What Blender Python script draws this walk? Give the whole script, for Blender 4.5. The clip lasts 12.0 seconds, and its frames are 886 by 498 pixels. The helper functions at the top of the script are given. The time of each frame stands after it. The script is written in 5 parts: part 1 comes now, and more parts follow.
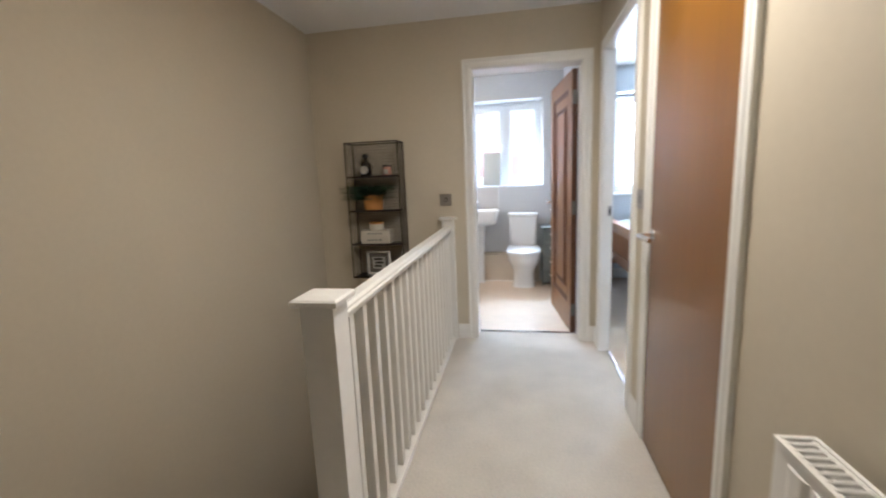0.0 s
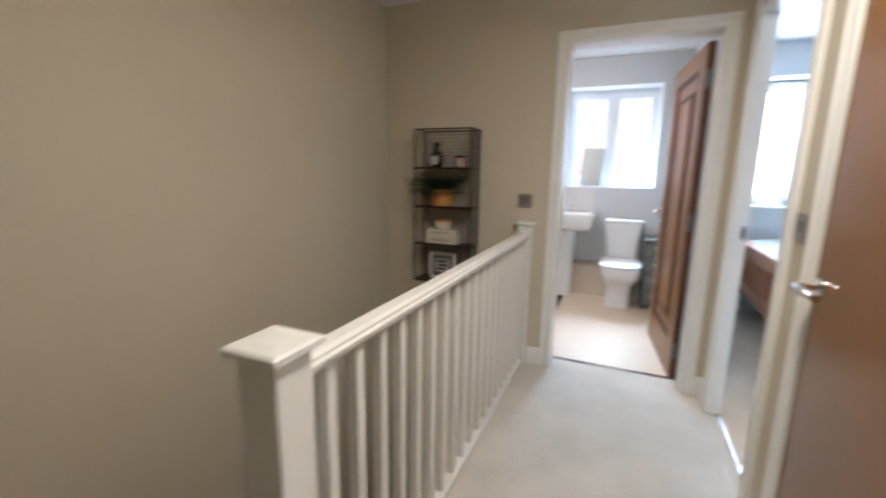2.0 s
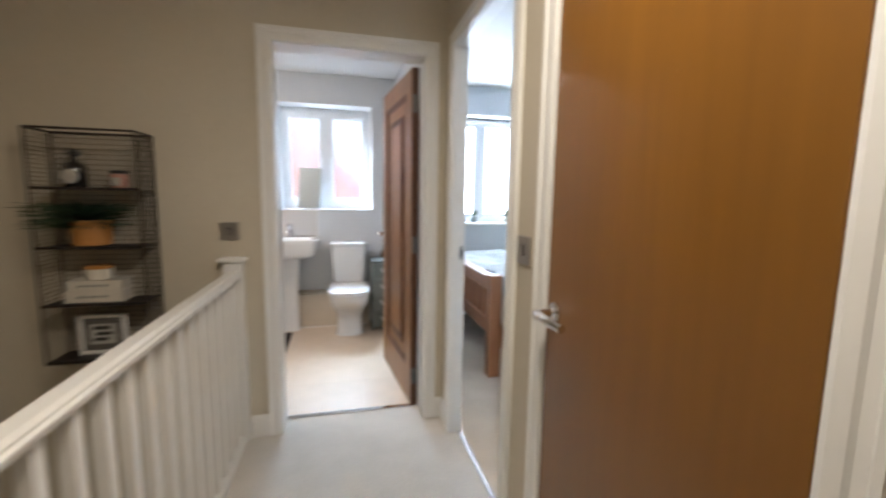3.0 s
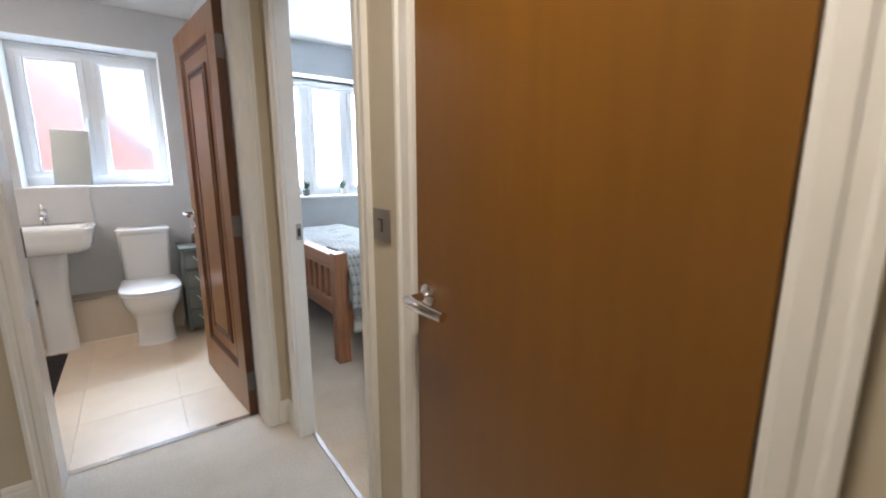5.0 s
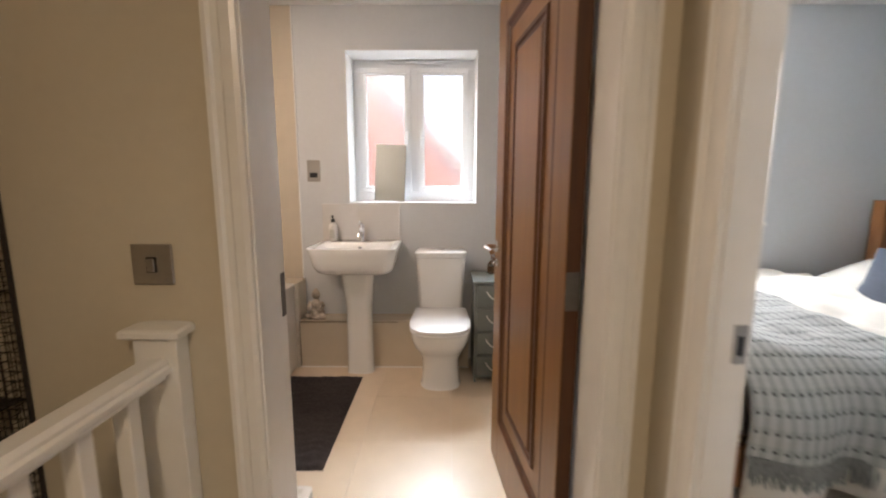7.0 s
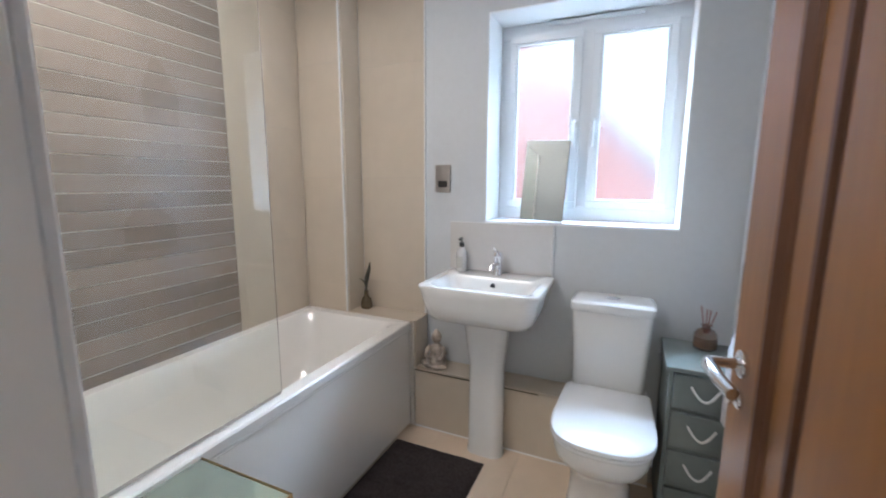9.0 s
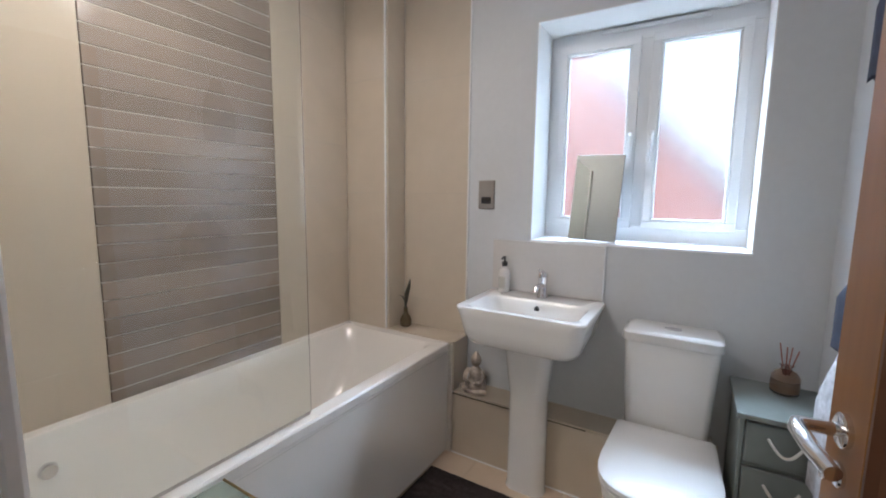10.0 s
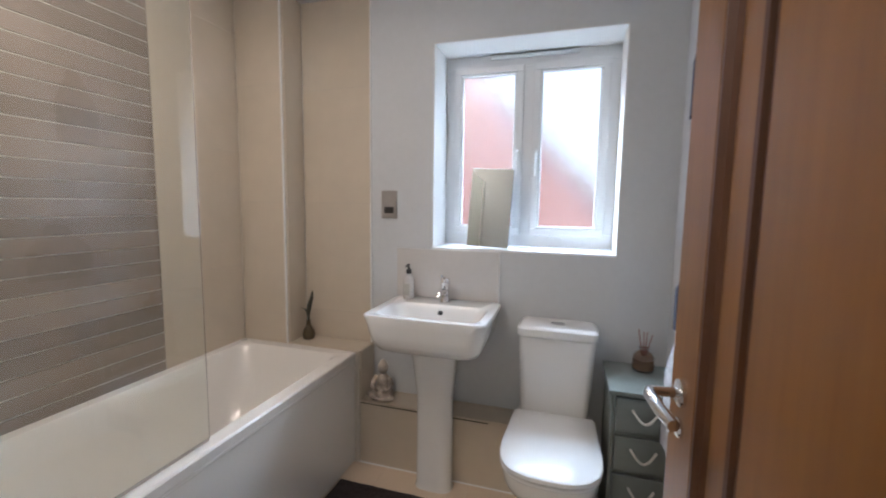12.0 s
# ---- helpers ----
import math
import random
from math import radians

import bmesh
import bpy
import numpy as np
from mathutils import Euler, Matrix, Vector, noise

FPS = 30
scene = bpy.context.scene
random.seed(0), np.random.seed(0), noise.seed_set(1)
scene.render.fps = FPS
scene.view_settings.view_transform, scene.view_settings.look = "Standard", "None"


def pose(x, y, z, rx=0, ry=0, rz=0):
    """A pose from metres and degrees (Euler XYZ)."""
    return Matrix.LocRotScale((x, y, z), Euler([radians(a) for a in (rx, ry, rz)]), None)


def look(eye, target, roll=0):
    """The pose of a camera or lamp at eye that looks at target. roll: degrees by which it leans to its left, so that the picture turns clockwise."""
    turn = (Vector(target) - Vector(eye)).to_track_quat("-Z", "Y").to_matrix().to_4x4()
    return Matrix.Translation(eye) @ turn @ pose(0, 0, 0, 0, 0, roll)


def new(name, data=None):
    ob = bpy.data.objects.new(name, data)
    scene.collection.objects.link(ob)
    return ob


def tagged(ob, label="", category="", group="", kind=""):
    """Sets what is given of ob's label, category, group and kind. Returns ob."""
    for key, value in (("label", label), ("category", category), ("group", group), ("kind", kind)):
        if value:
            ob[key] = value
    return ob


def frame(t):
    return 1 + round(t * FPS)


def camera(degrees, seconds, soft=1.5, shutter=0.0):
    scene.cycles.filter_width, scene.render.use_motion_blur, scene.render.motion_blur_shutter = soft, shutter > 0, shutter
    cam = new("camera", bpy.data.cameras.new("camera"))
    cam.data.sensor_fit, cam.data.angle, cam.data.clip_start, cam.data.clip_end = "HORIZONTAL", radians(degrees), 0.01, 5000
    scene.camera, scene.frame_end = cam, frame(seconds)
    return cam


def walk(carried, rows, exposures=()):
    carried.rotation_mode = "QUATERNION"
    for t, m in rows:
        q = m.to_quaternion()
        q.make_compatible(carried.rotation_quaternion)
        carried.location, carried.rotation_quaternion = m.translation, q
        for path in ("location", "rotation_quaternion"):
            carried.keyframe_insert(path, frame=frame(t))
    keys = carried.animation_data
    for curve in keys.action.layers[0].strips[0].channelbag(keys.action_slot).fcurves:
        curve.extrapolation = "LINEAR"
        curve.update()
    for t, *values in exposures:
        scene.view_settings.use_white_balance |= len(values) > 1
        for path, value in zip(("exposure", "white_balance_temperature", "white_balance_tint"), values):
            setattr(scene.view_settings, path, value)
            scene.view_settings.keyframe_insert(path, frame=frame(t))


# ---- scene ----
cam = camera(93.7, 12.0, 2.0, 0.5)
PATH = [
    (0, (0.029, -0.166, 1.231), (-0.319, 1.776, 0.906), -2.4),
    (0.5, (0.094, 0.003, 1.244), (-0.659, 1.822, 0.892), -1.8),
    (1, (0.118, 0.099, 1.238), (-1.019, 1.696, 0.839), -1.9),
    (1.5, (0.094, 0.148, 1.232), (-1.037, 1.747, 0.826), -0.4),
    (2, (0.089, 0.288, 1.255), (-0.689, 2.094, 0.892), 1.0),
    (2.5, (-0.007, 0.493, 1.259), (-0.11, 2.472, 0.983), 1.2),
    (3, (0.045, 0.704, 1.267), (0.519, 2.631, 1.021), 0.9),
    (3.5, (0.048, 0.802, 1.273), (1.029, 2.525, 1.006), 0.6),
    (5.3, (0.082, 1.007, 1.233), (1.251, 2.585, 0.856), 0.0),
    (5.5, (0.056, 1.113, 1.223), (1.114, 2.768, 0.845), 0.0),
    (6, (0.132, 1.435, 1.239), (0.698, 3.326, 0.915), -1.0),
    (6.5, (0.128, 1.75, 1.251), (0.324, 3.715, 0.933), -0.6),
    (7, (0.137, 2.061, 1.255), (0.126, 4.038, 0.951), 0.1),
    (9, (0.149, 2.918, 1.331), (-0.66, 4.719, 1.014), 0.2),
    (9.5, (0.15, 2.989, 1.33), (-0.815, 4.719, 1.052), 0.5),
    (10, (0.145, 3.009, 1.335), (-0.877, 4.711, 1.087), 0.7),
    (10.5, (0.148, 3.014, 1.339), (-0.831, 4.743, 1.109), 0.9),
    (11, (0.16, 3.006, 1.341), (-0.727, 4.786, 1.132), 1.0),
    (11.5, (0.165, 2.983, 1.342), (-0.607, 4.817, 1.142), 1.0),
    (12, (0.143, 2.947, 1.35), (-0.438, 4.849, 1.141), 0.8),
]
EXPOSURES = [(0, 0.78, 5250, 10), (1.5, 0.76, 5200, 10), (3, 0.44, 5500, 10), (3.6, 0.26, 5550, 10), (5.5, 0.25, 5850, 12), (7, 0.1, 6800, 16), (9, 0.17, 5220, 8), (10.5, -0.24, 5600, 11), (12, -0.2, 5650, 11)]
walk(cam, [(t, look(eye, target, roll)) for t, eye, target, roll in PATH], EXPOSURES)

# ---- world, sun and large lights ----
world = bpy.data.worlds.new("world")
scene.world = world
world.use_nodes = True
_sky = world.node_tree.nodes.new("ShaderNodeTexSky")
_sky.sky_type, _sky.sun_disc = "NISHITA", False
_sky.sun_elevation, _sky.sun_rotation = radians(40), radians(155)
_bg = world.node_tree.nodes["Background"]
_sky.dust_density, _sky.ozone_density = 6.0, 0.5
_bg.inputs[1].default_value = 0.15
_haze = world.node_tree.nodes.new("ShaderNodeVectorMath")
_haze.operation, _haze.inputs[1].default_value = "ADD", (5.6, 6.0, 6.4)
world.node_tree.links.new(_sky.outputs[0], _haze.inputs[0])
world.node_tree.links.new(_haze.outputs[0], _bg.inputs[0])


def sun(strength, elevation, heading, degrees):
    data = bpy.data.lights.new("sun", "SUN")
    data.energy, data.angle, data.color = strength, radians(degrees), (1.0, 0.95, 0.88)
    ob = new("sun", data)
    ob.rotation_euler = (radians(90 - elevation), 0, radians(heading))
    return ob


def area(name, place, target, sx, sy, watts, color):
    data = bpy.data.lights.new(name, "AREA")
    data.shape, data.size, data.size_y, data.energy, data.color = "RECTANGLE", sx, sy, watts, color
    ob = new(name, data)
    ob.matrix_world = look(place, target)
    return ob


def bulb(name, place, watts, color, radius=0.05):
    data = bpy.data.lights.new(name, "POINT")
    data.energy, data.color, data.shadow_soft_size = watts, color, radius
    ob = new(name, data)
    ob.location = place
    return ob


sun(2.0, 40, -25, 0.5)
area("bathroom_window_light", (-0.75, 6.1, 3.15), (-0.096, 5.0, 1.4), 3.0, 0.9, 640, (0.80, 0.92, 1.0))
area("bedroom_window_light", (1.755, 5.30, 1.56), (1.755, 4.0, 1.56), 1.24, 1.18, 72, (0.88, 0.94, 1.0))
bulb("landing_lamp_light", (0.26, 1.15, 2.2), 4.8, (1.0, 0.73, 0.42), 0.07)
area("landing_shade_light", (0.15, 1.2, 2.20), (0.15, 1.2, 0.0), 0.25, 0.25, 13, (1.0, 0.82, 0.60))
area("bathroom_down_light", (-1.0, 3.65, 2.39), (-1.05, 3.6, 0.0), 0.3, 0.5, 13, (1.0, 0.80, 0.62))
bulb("pendant_lamp_light", (2.02, 3.62, 2.085), 2.5, (1.0, 0.76, 0.48), 0.03)
bulb("bathroom_lamp_light", (-0.60, 3.95, 2.30), 5, (1.0, 0.84, 0.70), 0.06)


# ---- materials ----
def material(name, color, rough=0.6, metal=0.0, vary=0.06, grain=40.0, big=2.5, bump=0.0, bump_scale=200.0,
             coat=0.0, spec=0.5, island=0.0, stretch=(1, 1, 1)):
    m = bpy.data.materials.new(name)
    m.use_nodes = True
    n, l = m.node_tree.nodes, m.node_tree.links
    p = n["Principled BSDF"]
    p.inputs["Roughness"].default_value = rough
    p.inputs["Metallic"].default_value = metal
    p.inputs["Coat Weight"].default_value = coat
    p.inputs["Coat Roughness"].default_value = 0.08
    p.inputs["Specular IOR Level"].default_value = spec
    tc = n.new("ShaderNodeTexCoord")
    mp = n.new("ShaderNodeMapping")
    mp.inputs["Scale"].default_value = stretch
    l.new(tc.outputs["Object"], mp.inputs["Vector"])
    fine, wide = n.new("ShaderNodeTexNoise"), n.new("ShaderNodeTexNoise")
    fine.inputs["Scale"].default_value, wide.inputs["Scale"].default_value = grain, big
    fine.inputs["Detail"].default_value = 5
    for t in (fine, wide):
        l.new(mp.outputs[0], t.inputs["Vector"])
    add = n.new("ShaderNodeMath")
    l.new(fine.outputs[0], add.inputs[0])
    l.new(wide.outputs[0], add.inputs[1])
    last = add
    if island:
        info = n.new("ShaderNodeObjectInfo")
        mul, more = n.new("ShaderNodeMath"), n.new("ShaderNodeMath")
        mul.operation, mul.inputs[1].default_value = "MULTIPLY", island
        l.new(info.outputs["Random"], mul.inputs[0])
        l.new(add.outputs[0], more.inputs[0])
        l.new(mul.outputs[0], more.inputs[1])
        last = more
    ramp = n.new("ShaderNodeMapRange")
    ramp.inputs["From Min"].default_value, ramp.inputs["From Max"].default_value = 0.6, 1.4 + island
    ramp.inputs["To Min"].default_value, ramp.inputs["To Max"].default_value = 1 - vary, 1 + vary
    l.new(last.outputs[0], ramp.inputs["Value"])
    mix = n.new("ShaderNodeVectorMath")
    mix.operation = "SCALE"
    mix.inputs[0].default_value = color
    l.new(ramp.outputs[0], mix.inputs["Scale"])
    l.new(mix.outputs[0], p.inputs["Base Color"])
    if bump:
        nb, b = n.new("ShaderNodeTexNoise"), n.new("ShaderNodeBump")
        nb.inputs["Scale"].default_value, nb.inputs["Detail"].default_value = bump_scale, 4
        b.inputs["Strength"].default_value, b.inputs["Distance"].default_value = bump, 0.004
        l.new(mp.outputs[0], nb.inputs["Vector"])
        l.new(nb.outputs[0], b.inputs["Height"])
        l.new(b.outputs[0], p.inputs["Normal"])
    return m


def wood(name, light, dark, along="z", rough=0.35, coat=0.2, fine=1.0):
    m = bpy.data.materials.new(name)
    m.use_nodes = True
    n, l = m.node_tree.nodes, m.node_tree.links
    p = n["Principled BSDF"]
    p.inputs["Roughness"].default_value, p.inputs["Coat Weight"].default_value = rough, coat
    p.inputs["Coat Roughness"].default_value = 0.15
    tc, mp = n.new("ShaderNodeTexCoord"), n.new("ShaderNodeMapping")
    mp.inputs["Scale"].default_value = {"z": (14, 14, 1.1), "x": (1.1, 14, 14), "y": (14, 1.1, 14)}[along]
    l.new(tc.outputs["Object"], mp.inputs["Vector"])
    a, b = n.new("ShaderNodeTexNoise"), n.new("ShaderNodeTexNoise")
    a.inputs["Scale"].default_value, a.inputs["Detail"].default_value, a.inputs["Distortion"].default_value = 0.9 * fine, 5, 1.2
    b.inputs["Scale"].default_value, b.inputs["Detail"].default_value = 9 * fine, 6
    l.new(mp.outputs[0], a.inputs["Vector"])
    l.new(mp.outputs[0], b.inputs["Vector"])
    mixer = n.new("ShaderNodeMix")
    mixer.inputs[0].default_value = 0.35
    l.new(a.outputs[0], mixer.inputs[2])
    l.new(b.outputs[0], mixer.inputs[3])
    ramp = n.new("ShaderNodeValToRGB")
    ramp.color_ramp.elements[0].position, ramp.color_ramp.elements[1].position = 0.36, 0.64
    ramp.color_ramp.elements[0].color, ramp.color_ramp.elements[1].color = (*dark, 1), (*light, 1)
    l.new(mixer.outputs[0], ramp.inputs[0])
    l.new(ramp.outputs[0], p.inputs["Base Color"])
    bump = n.new("ShaderNodeBump")
    bump.inputs["Strength"].default_value, bump.inputs["Distance"].default_value = 0.15, 0.001
    l.new(b.outputs[0], bump.inputs["Height"])
    l.new(bump.outputs[0], p.inputs["Normal"])
    return m


def glass(name, rough=0.0, tint=(1, 1, 1), ior=1.45):
    m = bpy.data.materials.new(name)
    m.use_nodes = True
    p = m.node_tree.nodes["Principled BSDF"]
    p.inputs["Base Color"].default_value = (*tint, 1)
    p.inputs["Roughness"].default_value = rough
    p.inputs["IOR"].default_value = ior
    p.inputs["Transmission Weight"].default_value = 1.0
    return m


def frosted(name, rough, scatter):
    """Obscured glass: part of the light goes through, part is scattered by the etched face."""
    m = glass(name, rough)
    n, l = m.node_tree.nodes, m.node_tree.links
    diffuse, mixer = n.new("ShaderNodeBsdfTranslucent"), n.new("ShaderNodeMixShader")
    diffuse.inputs["Color"].default_value = (0.93, 0.96, 0.97, 1)
    mixer.inputs[0].default_value = scatter
    l.new(n["Principled BSDF"].outputs[0], mixer.inputs[1])
    l.new(diffuse.outputs[0], mixer.inputs[2])
    l.new(mixer.outputs[0], n["Material Output"].inputs["Surface"])
    return m


def glow(name, color, strength):
    m = bpy.data.materials.new(name)
    m.use_nodes = True
    p = m.node_tree.nodes["Principled BSDF"]
    p.inputs["Base Color"].default_value = (*color, 1)
    p.inputs["Emission Color"].default_value = (*color, 1)
    p.inputs["Emission Strength"].default_value = strength
    return m


M_WALL = material("beige_wall_paint", (0.57, 0.515, 0.41), 0.75, vary=0.03, bump=0.12, bump_scale=350)
M_BATHWALL = material("pale_grey_wall_paint", (0.60, 0.62, 0.64), 0.7, vary=0.03, bump=0.12, bump_scale=350)
M_BEDWALL = material("cool_grey_wall_paint", (0.55, 0.58, 0.60), 0.75, vary=0.03, bump=0.12, bump_scale=350)
M_CEIL = material("white_ceiling_paint", (0.78, 0.77, 0.75), 0.85, vary=0.02, bump=0.1, bump_scale=300)
M_GLOSS = material("white_gloss_paint", (0.80, 0.79, 0.76), 0.28, vary=0.03, grain=25, bump=0.04, bump_scale=60)
M_CARPET = material("pale_beige_carpet", (0.68, 0.64, 0.58), 0.95, vary=0.13, grain=90, big=4, bump=0.9, bump_scale=500, spec=0.1)
M_CARPET_WARM = material("warm_beige_carpet", (0.68, 0.58, 0.46), 0.95, vary=0.13, grain=90, big=4, bump=0.9, bump_scale=500, spec=0.1)
M_OAK = wood("orange_oak_veneer", (0.222, 0.097, 0.010), (0.182, 0.078, 0.008), "z", 0.36, 0.30, 0.22)
M_OAKDOOR = wood("oak_panel_door", (0.255, 0.110, 0.021), (0.18, 0.074, 0.013), "z", 0.40, 0.10, 0.35)
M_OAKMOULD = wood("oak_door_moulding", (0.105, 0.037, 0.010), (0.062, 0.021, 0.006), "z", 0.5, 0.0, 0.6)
M_PINE = wood("bed_pine_upright", (0.44, 0.20, 0.08), (0.27, 0.11, 0.045), "z", 0.4, 0.15, 1.2)
M_PINE_Y = wood("bed_pine_across", (0.44, 0.20, 0.08), (0.27, 0.11, 0.045), "y", 0.4, 0.15, 1.2)
M_PINE_X = wood("bed_pine_along", (0.44, 0.20, 0.08), (0.27, 0.11, 0.045), "x", 0.4, 0.15, 1.2)
M_CERAMIC = material("white_ceramic", (0.80, 0.80, 0.79), 0.08, vary=0.01, coat=0.6)
M_ACRYLIC = material("white_acrylic", (0.80, 0.78, 0.74), 0.14, vary=0.01, coat=0.4)
M_UPVC = material("white_upvc", (0.82, 0.83, 0.84), 0.25, vary=0.01)
M_CHROME = material("chrome", (0.80, 0.80, 0.82), 0.08, 1.0, vary=0.02)
M_BRUSHED = material("brushed_steel", (0.42, 0.40, 0.38), 0.38, 1.0, vary=0.08, grain=120)
M_DARKSTEEL = material("dull_dark_steel", (0.16, 0.15, 0.14), 0.45, 1.0, vary=0.15, grain=90)
M_BLACKMETAL = material("aged_black_wire", (0.035, 0.027, 0.022), 0.5, 0.6, vary=0.2)
M_TILE = material("beige_wall_tile", (0.58, 0.51, 0.41), 0.16, vary=0.05, grain=12, coat=0.3, island=0.2)
M_FLOORTILE = material("beige_floor_tile", (0.66, 0.54, 0.41), 0.3, vary=0.07, grain=10, coat=0.15, island=0.3)
M_GROUT = material("pale_grout", (0.68, 0.64, 0.57), 0.9, vary=0.08)
M_STRIP = material("taupe_strip_tile", (0.29, 0.24, 0.20), 0.24, vary=0.28, grain=9, big=2, island=1.6, coat=0.25)
M_JOINT = material("beige_tile_joint", (0.50, 0.46, 0.39), 0.8, vary=0.05)
M_SPLASH = material("pale_grey_beige_tile", (0.62, 0.60, 0.58), 0.2, vary=0.03, coat=0.3)
M_GLASS = glass("clear_screen_glass", 0.0, (0.97, 1.0, 0.98))
M_PANE = glass("window_glass")
M_FROST = frosted("frosted_window_glass", 0.24, 0.021)
M_MIRROR = material("mirror_silver", (0.54, 0.56, 0.53), 0.02, 1.0, vary=0.0)
M_GREYPAINT = material("sage_grey_cabinet_paint", (0.170, 0.188, 0.175), 0.42, vary=0.08, grain=30, bump=0.05, bump_scale=90)
M_ROPE = material("white_cotton_rope", (0.72, 0.70, 0.66), 0.9, vary=0.15, grain=300)
M_MAT = material("charcoal_tufted_mat", (0.045, 0.038, 0.038), 0.95, vary=0.5, grain=90, bump=1.0, bump_scale=260, spec=0.1)
M_BEDDING = material("cream_cotton_bedding", (0.74, 0.71, 0.65), 0.85, vary=0.05, grain=60, bump=0.2, bump_scale=30)
M_NAVY = material("slate_blue_cushion_velvet", (0.045, 0.056, 0.078), 0.8, vary=0.2, grain=40, bump=0.3, bump_scale=80)
M_MATTRESS = material("mattress_ticking", (0.70, 0.69, 0.66), 0.85, vary=0.05)
M_BLACK = material("black_plastic", (0.02, 0.02, 0.022), 0.3, vary=0.1)
M_BRICK = material("orange_red_brick", (0.34, 0.135, 0.10), 0.85, vary=0.25, grain=6, big=1.5, island=0.8)
M_MORTAR = material("mortar", (0.42, 0.36, 0.30), 0.9, vary=0.1)
M_ROOFTILE = material("brown_roof_tile", (0.12, 0.07, 0.055), 0.8, vary=0.3)
M_GROUND = material("ground_paving", (0.34, 0.33, 0.30), 0.9, vary=0.3, grain=3)
# Near-black paint for strips that stand in for shade in narrow gaps.
M_DARK = material("painted_gap_shade", (0.03, 0.028, 0.025), 0.9, vary=0.1)


# ---- mesh helpers ----
def box(bm, x0, x1, y0, y1, z0, z1, bevel=0.0, seg=1):
    made = bmesh.ops.create_cube(bm, size=1.0)["verts"]
    for v in made:
        v.co = Vector(((x0 + x1) / 2 + v.co.x * (x1 - x0), (y0 + y1) / 2 + v.co.y * (y1 - y0), (z0 + z1) / 2 + v.co.z * (z1 - z0)))
    if bevel:
        edges = list({e for v in made for e in v.link_edges})
        bmesh.ops.bevel(bm, geom=edges, offset=bevel, segments=seg, affect="EDGES", profile=0.6)
    return bm


def boxes(*rows, bevel=0.0, seg=1):
    bm = bmesh.new()
    for r in rows:
        box(bm, *r, bevel=bevel, seg=seg)
    return bm


def part(name, bm, mat, parent=None, label="", smooth=False, at=(0, 0, 0), kind="", turn=None):
    me = bpy.data.meshes.new(name)
    bmesh.ops.recalc_face_normals(bm, faces=bm.faces)
    bm.to_mesh(me)
    bm.free()
    me.materials.append(mat)
    if smooth:
        me.polygons.foreach_set("use_smooth", [True] * len(me.polygons))
        me.set_sharp_from_angle(angle=radians(40))
    ob = new(name, me)
    ob.location = at
    if turn:
        ob.rotation_euler = [radians(a) for a in turn]
    ob.parent = parent
    if label:
        ob["label"] = label
    if kind:
        ob["kind"] = kind
    return ob


def thing(name, at, label, category, group="", rz=0):
    ob = new(name)
    ob.empty_display_size = 0.1
    ob.location = at
    ob.rotation_euler = (0, 0, radians(rz))
    return tagged(ob, label, category, group)


def structure(name, bm, mat, label="", smooth=False):
    ob = part(name, bm, mat, None, "", smooth)
    return tagged(ob, label, kind="structure")


def loft(bm, rings, closed=True, cap0=True, cap1=True):
    rows = [[bm.verts.new(p) for p in ring] for ring in rings]
    n = len(rows[0])
    for a, b in zip(rows, rows[1:]):
        for i in range(n if closed else n - 1):
            j = (i + 1) % n
            bm.faces.new((a[i], a[j], b[j], b[i]))
    if cap0:
        bm.faces.new(rows[0][::-1])
    if cap1:
        bm.faces.new(rows[-1])
    return rows


def lathe(bm, profile, seg=24, at=(0, 0, 0)):
    rings = [[(at[0] + r * math.cos(2 * math.pi * i / seg), at[1] + r * math.sin(2 * math.pi * i / seg), at[2] + z) for i in range(seg)] for r, z in profile]
    loft(bm, rings)
    return bm


def rect_ring(x0, x1, y0, y1, z, r, n=5):
    """A rounded rectangle at height z."""
    r = min(r, (x1 - x0) / 2 - 1e-4, (y1 - y0) / 2 - 1e-4)
    out = []
    for cx, cy, a0 in ((x1 - r, y1 - r, 0), (x0 + r, y1 - r, 90), (x0 + r, y0 + r, 180), (x1 - r, y0 + r, 270)):
        for k in range(n + 1):
            a = radians(a0 + 90 * k / n)
            out.append((cx + r * math.cos(a), cy + r * math.sin(a), z))
    return out


def tube(bm, points, r, seg=8, cap=True):
    pts = [Vector(p) for p in points]
    rings = []
    side = None
    for i, p in enumerate(pts):
        d = (pts[min(i + 1, len(pts) - 1)] - pts[max(i - 1, 0)]).normalized()
        if side is None:
            side = d.orthogonal().normalized()
        side = (side - d * side.dot(d)).normalized()
        up = d.cross(side)
        rr = r[i] if isinstance(r, (list, tuple)) else r
        rings.append([p + (side * math.cos(2 * math.pi * k / seg) + up * math.sin(2 * math.pi * k / seg)) * rr for k in range(seg)])
    loft(bm, rings, cap0=cap, cap1=cap)
    return bm


def extrude_profile(bm, profile, axis, a, b):
    """profile: points (u, v); swept from a to b along axis. u, v are the other two axes in order x, y, z."""
    def at(u, v, w):
        return {"x": (w, u, v), "y": (u, w, v), "z": (u, v, w)}[axis]
    loft(bm, [[at(u, v, a) for u, v in profile], [at(u, v, b) for u, v in profile]])
    return bm


# ---- structure ----
LX, RX, DY, CZ = -1.50, 0.60, 2.935, 2.35        # landing: west wall, east wall, door wall, ceiling
BX, BR, BY0, WY, BCZ = -1.58, 0.58, 3.067, 4.96, 2.41   # bathroom west, east, south faces, window wall, ceiling
VOID = -0.51                                       # edge of the landing over the stairwell

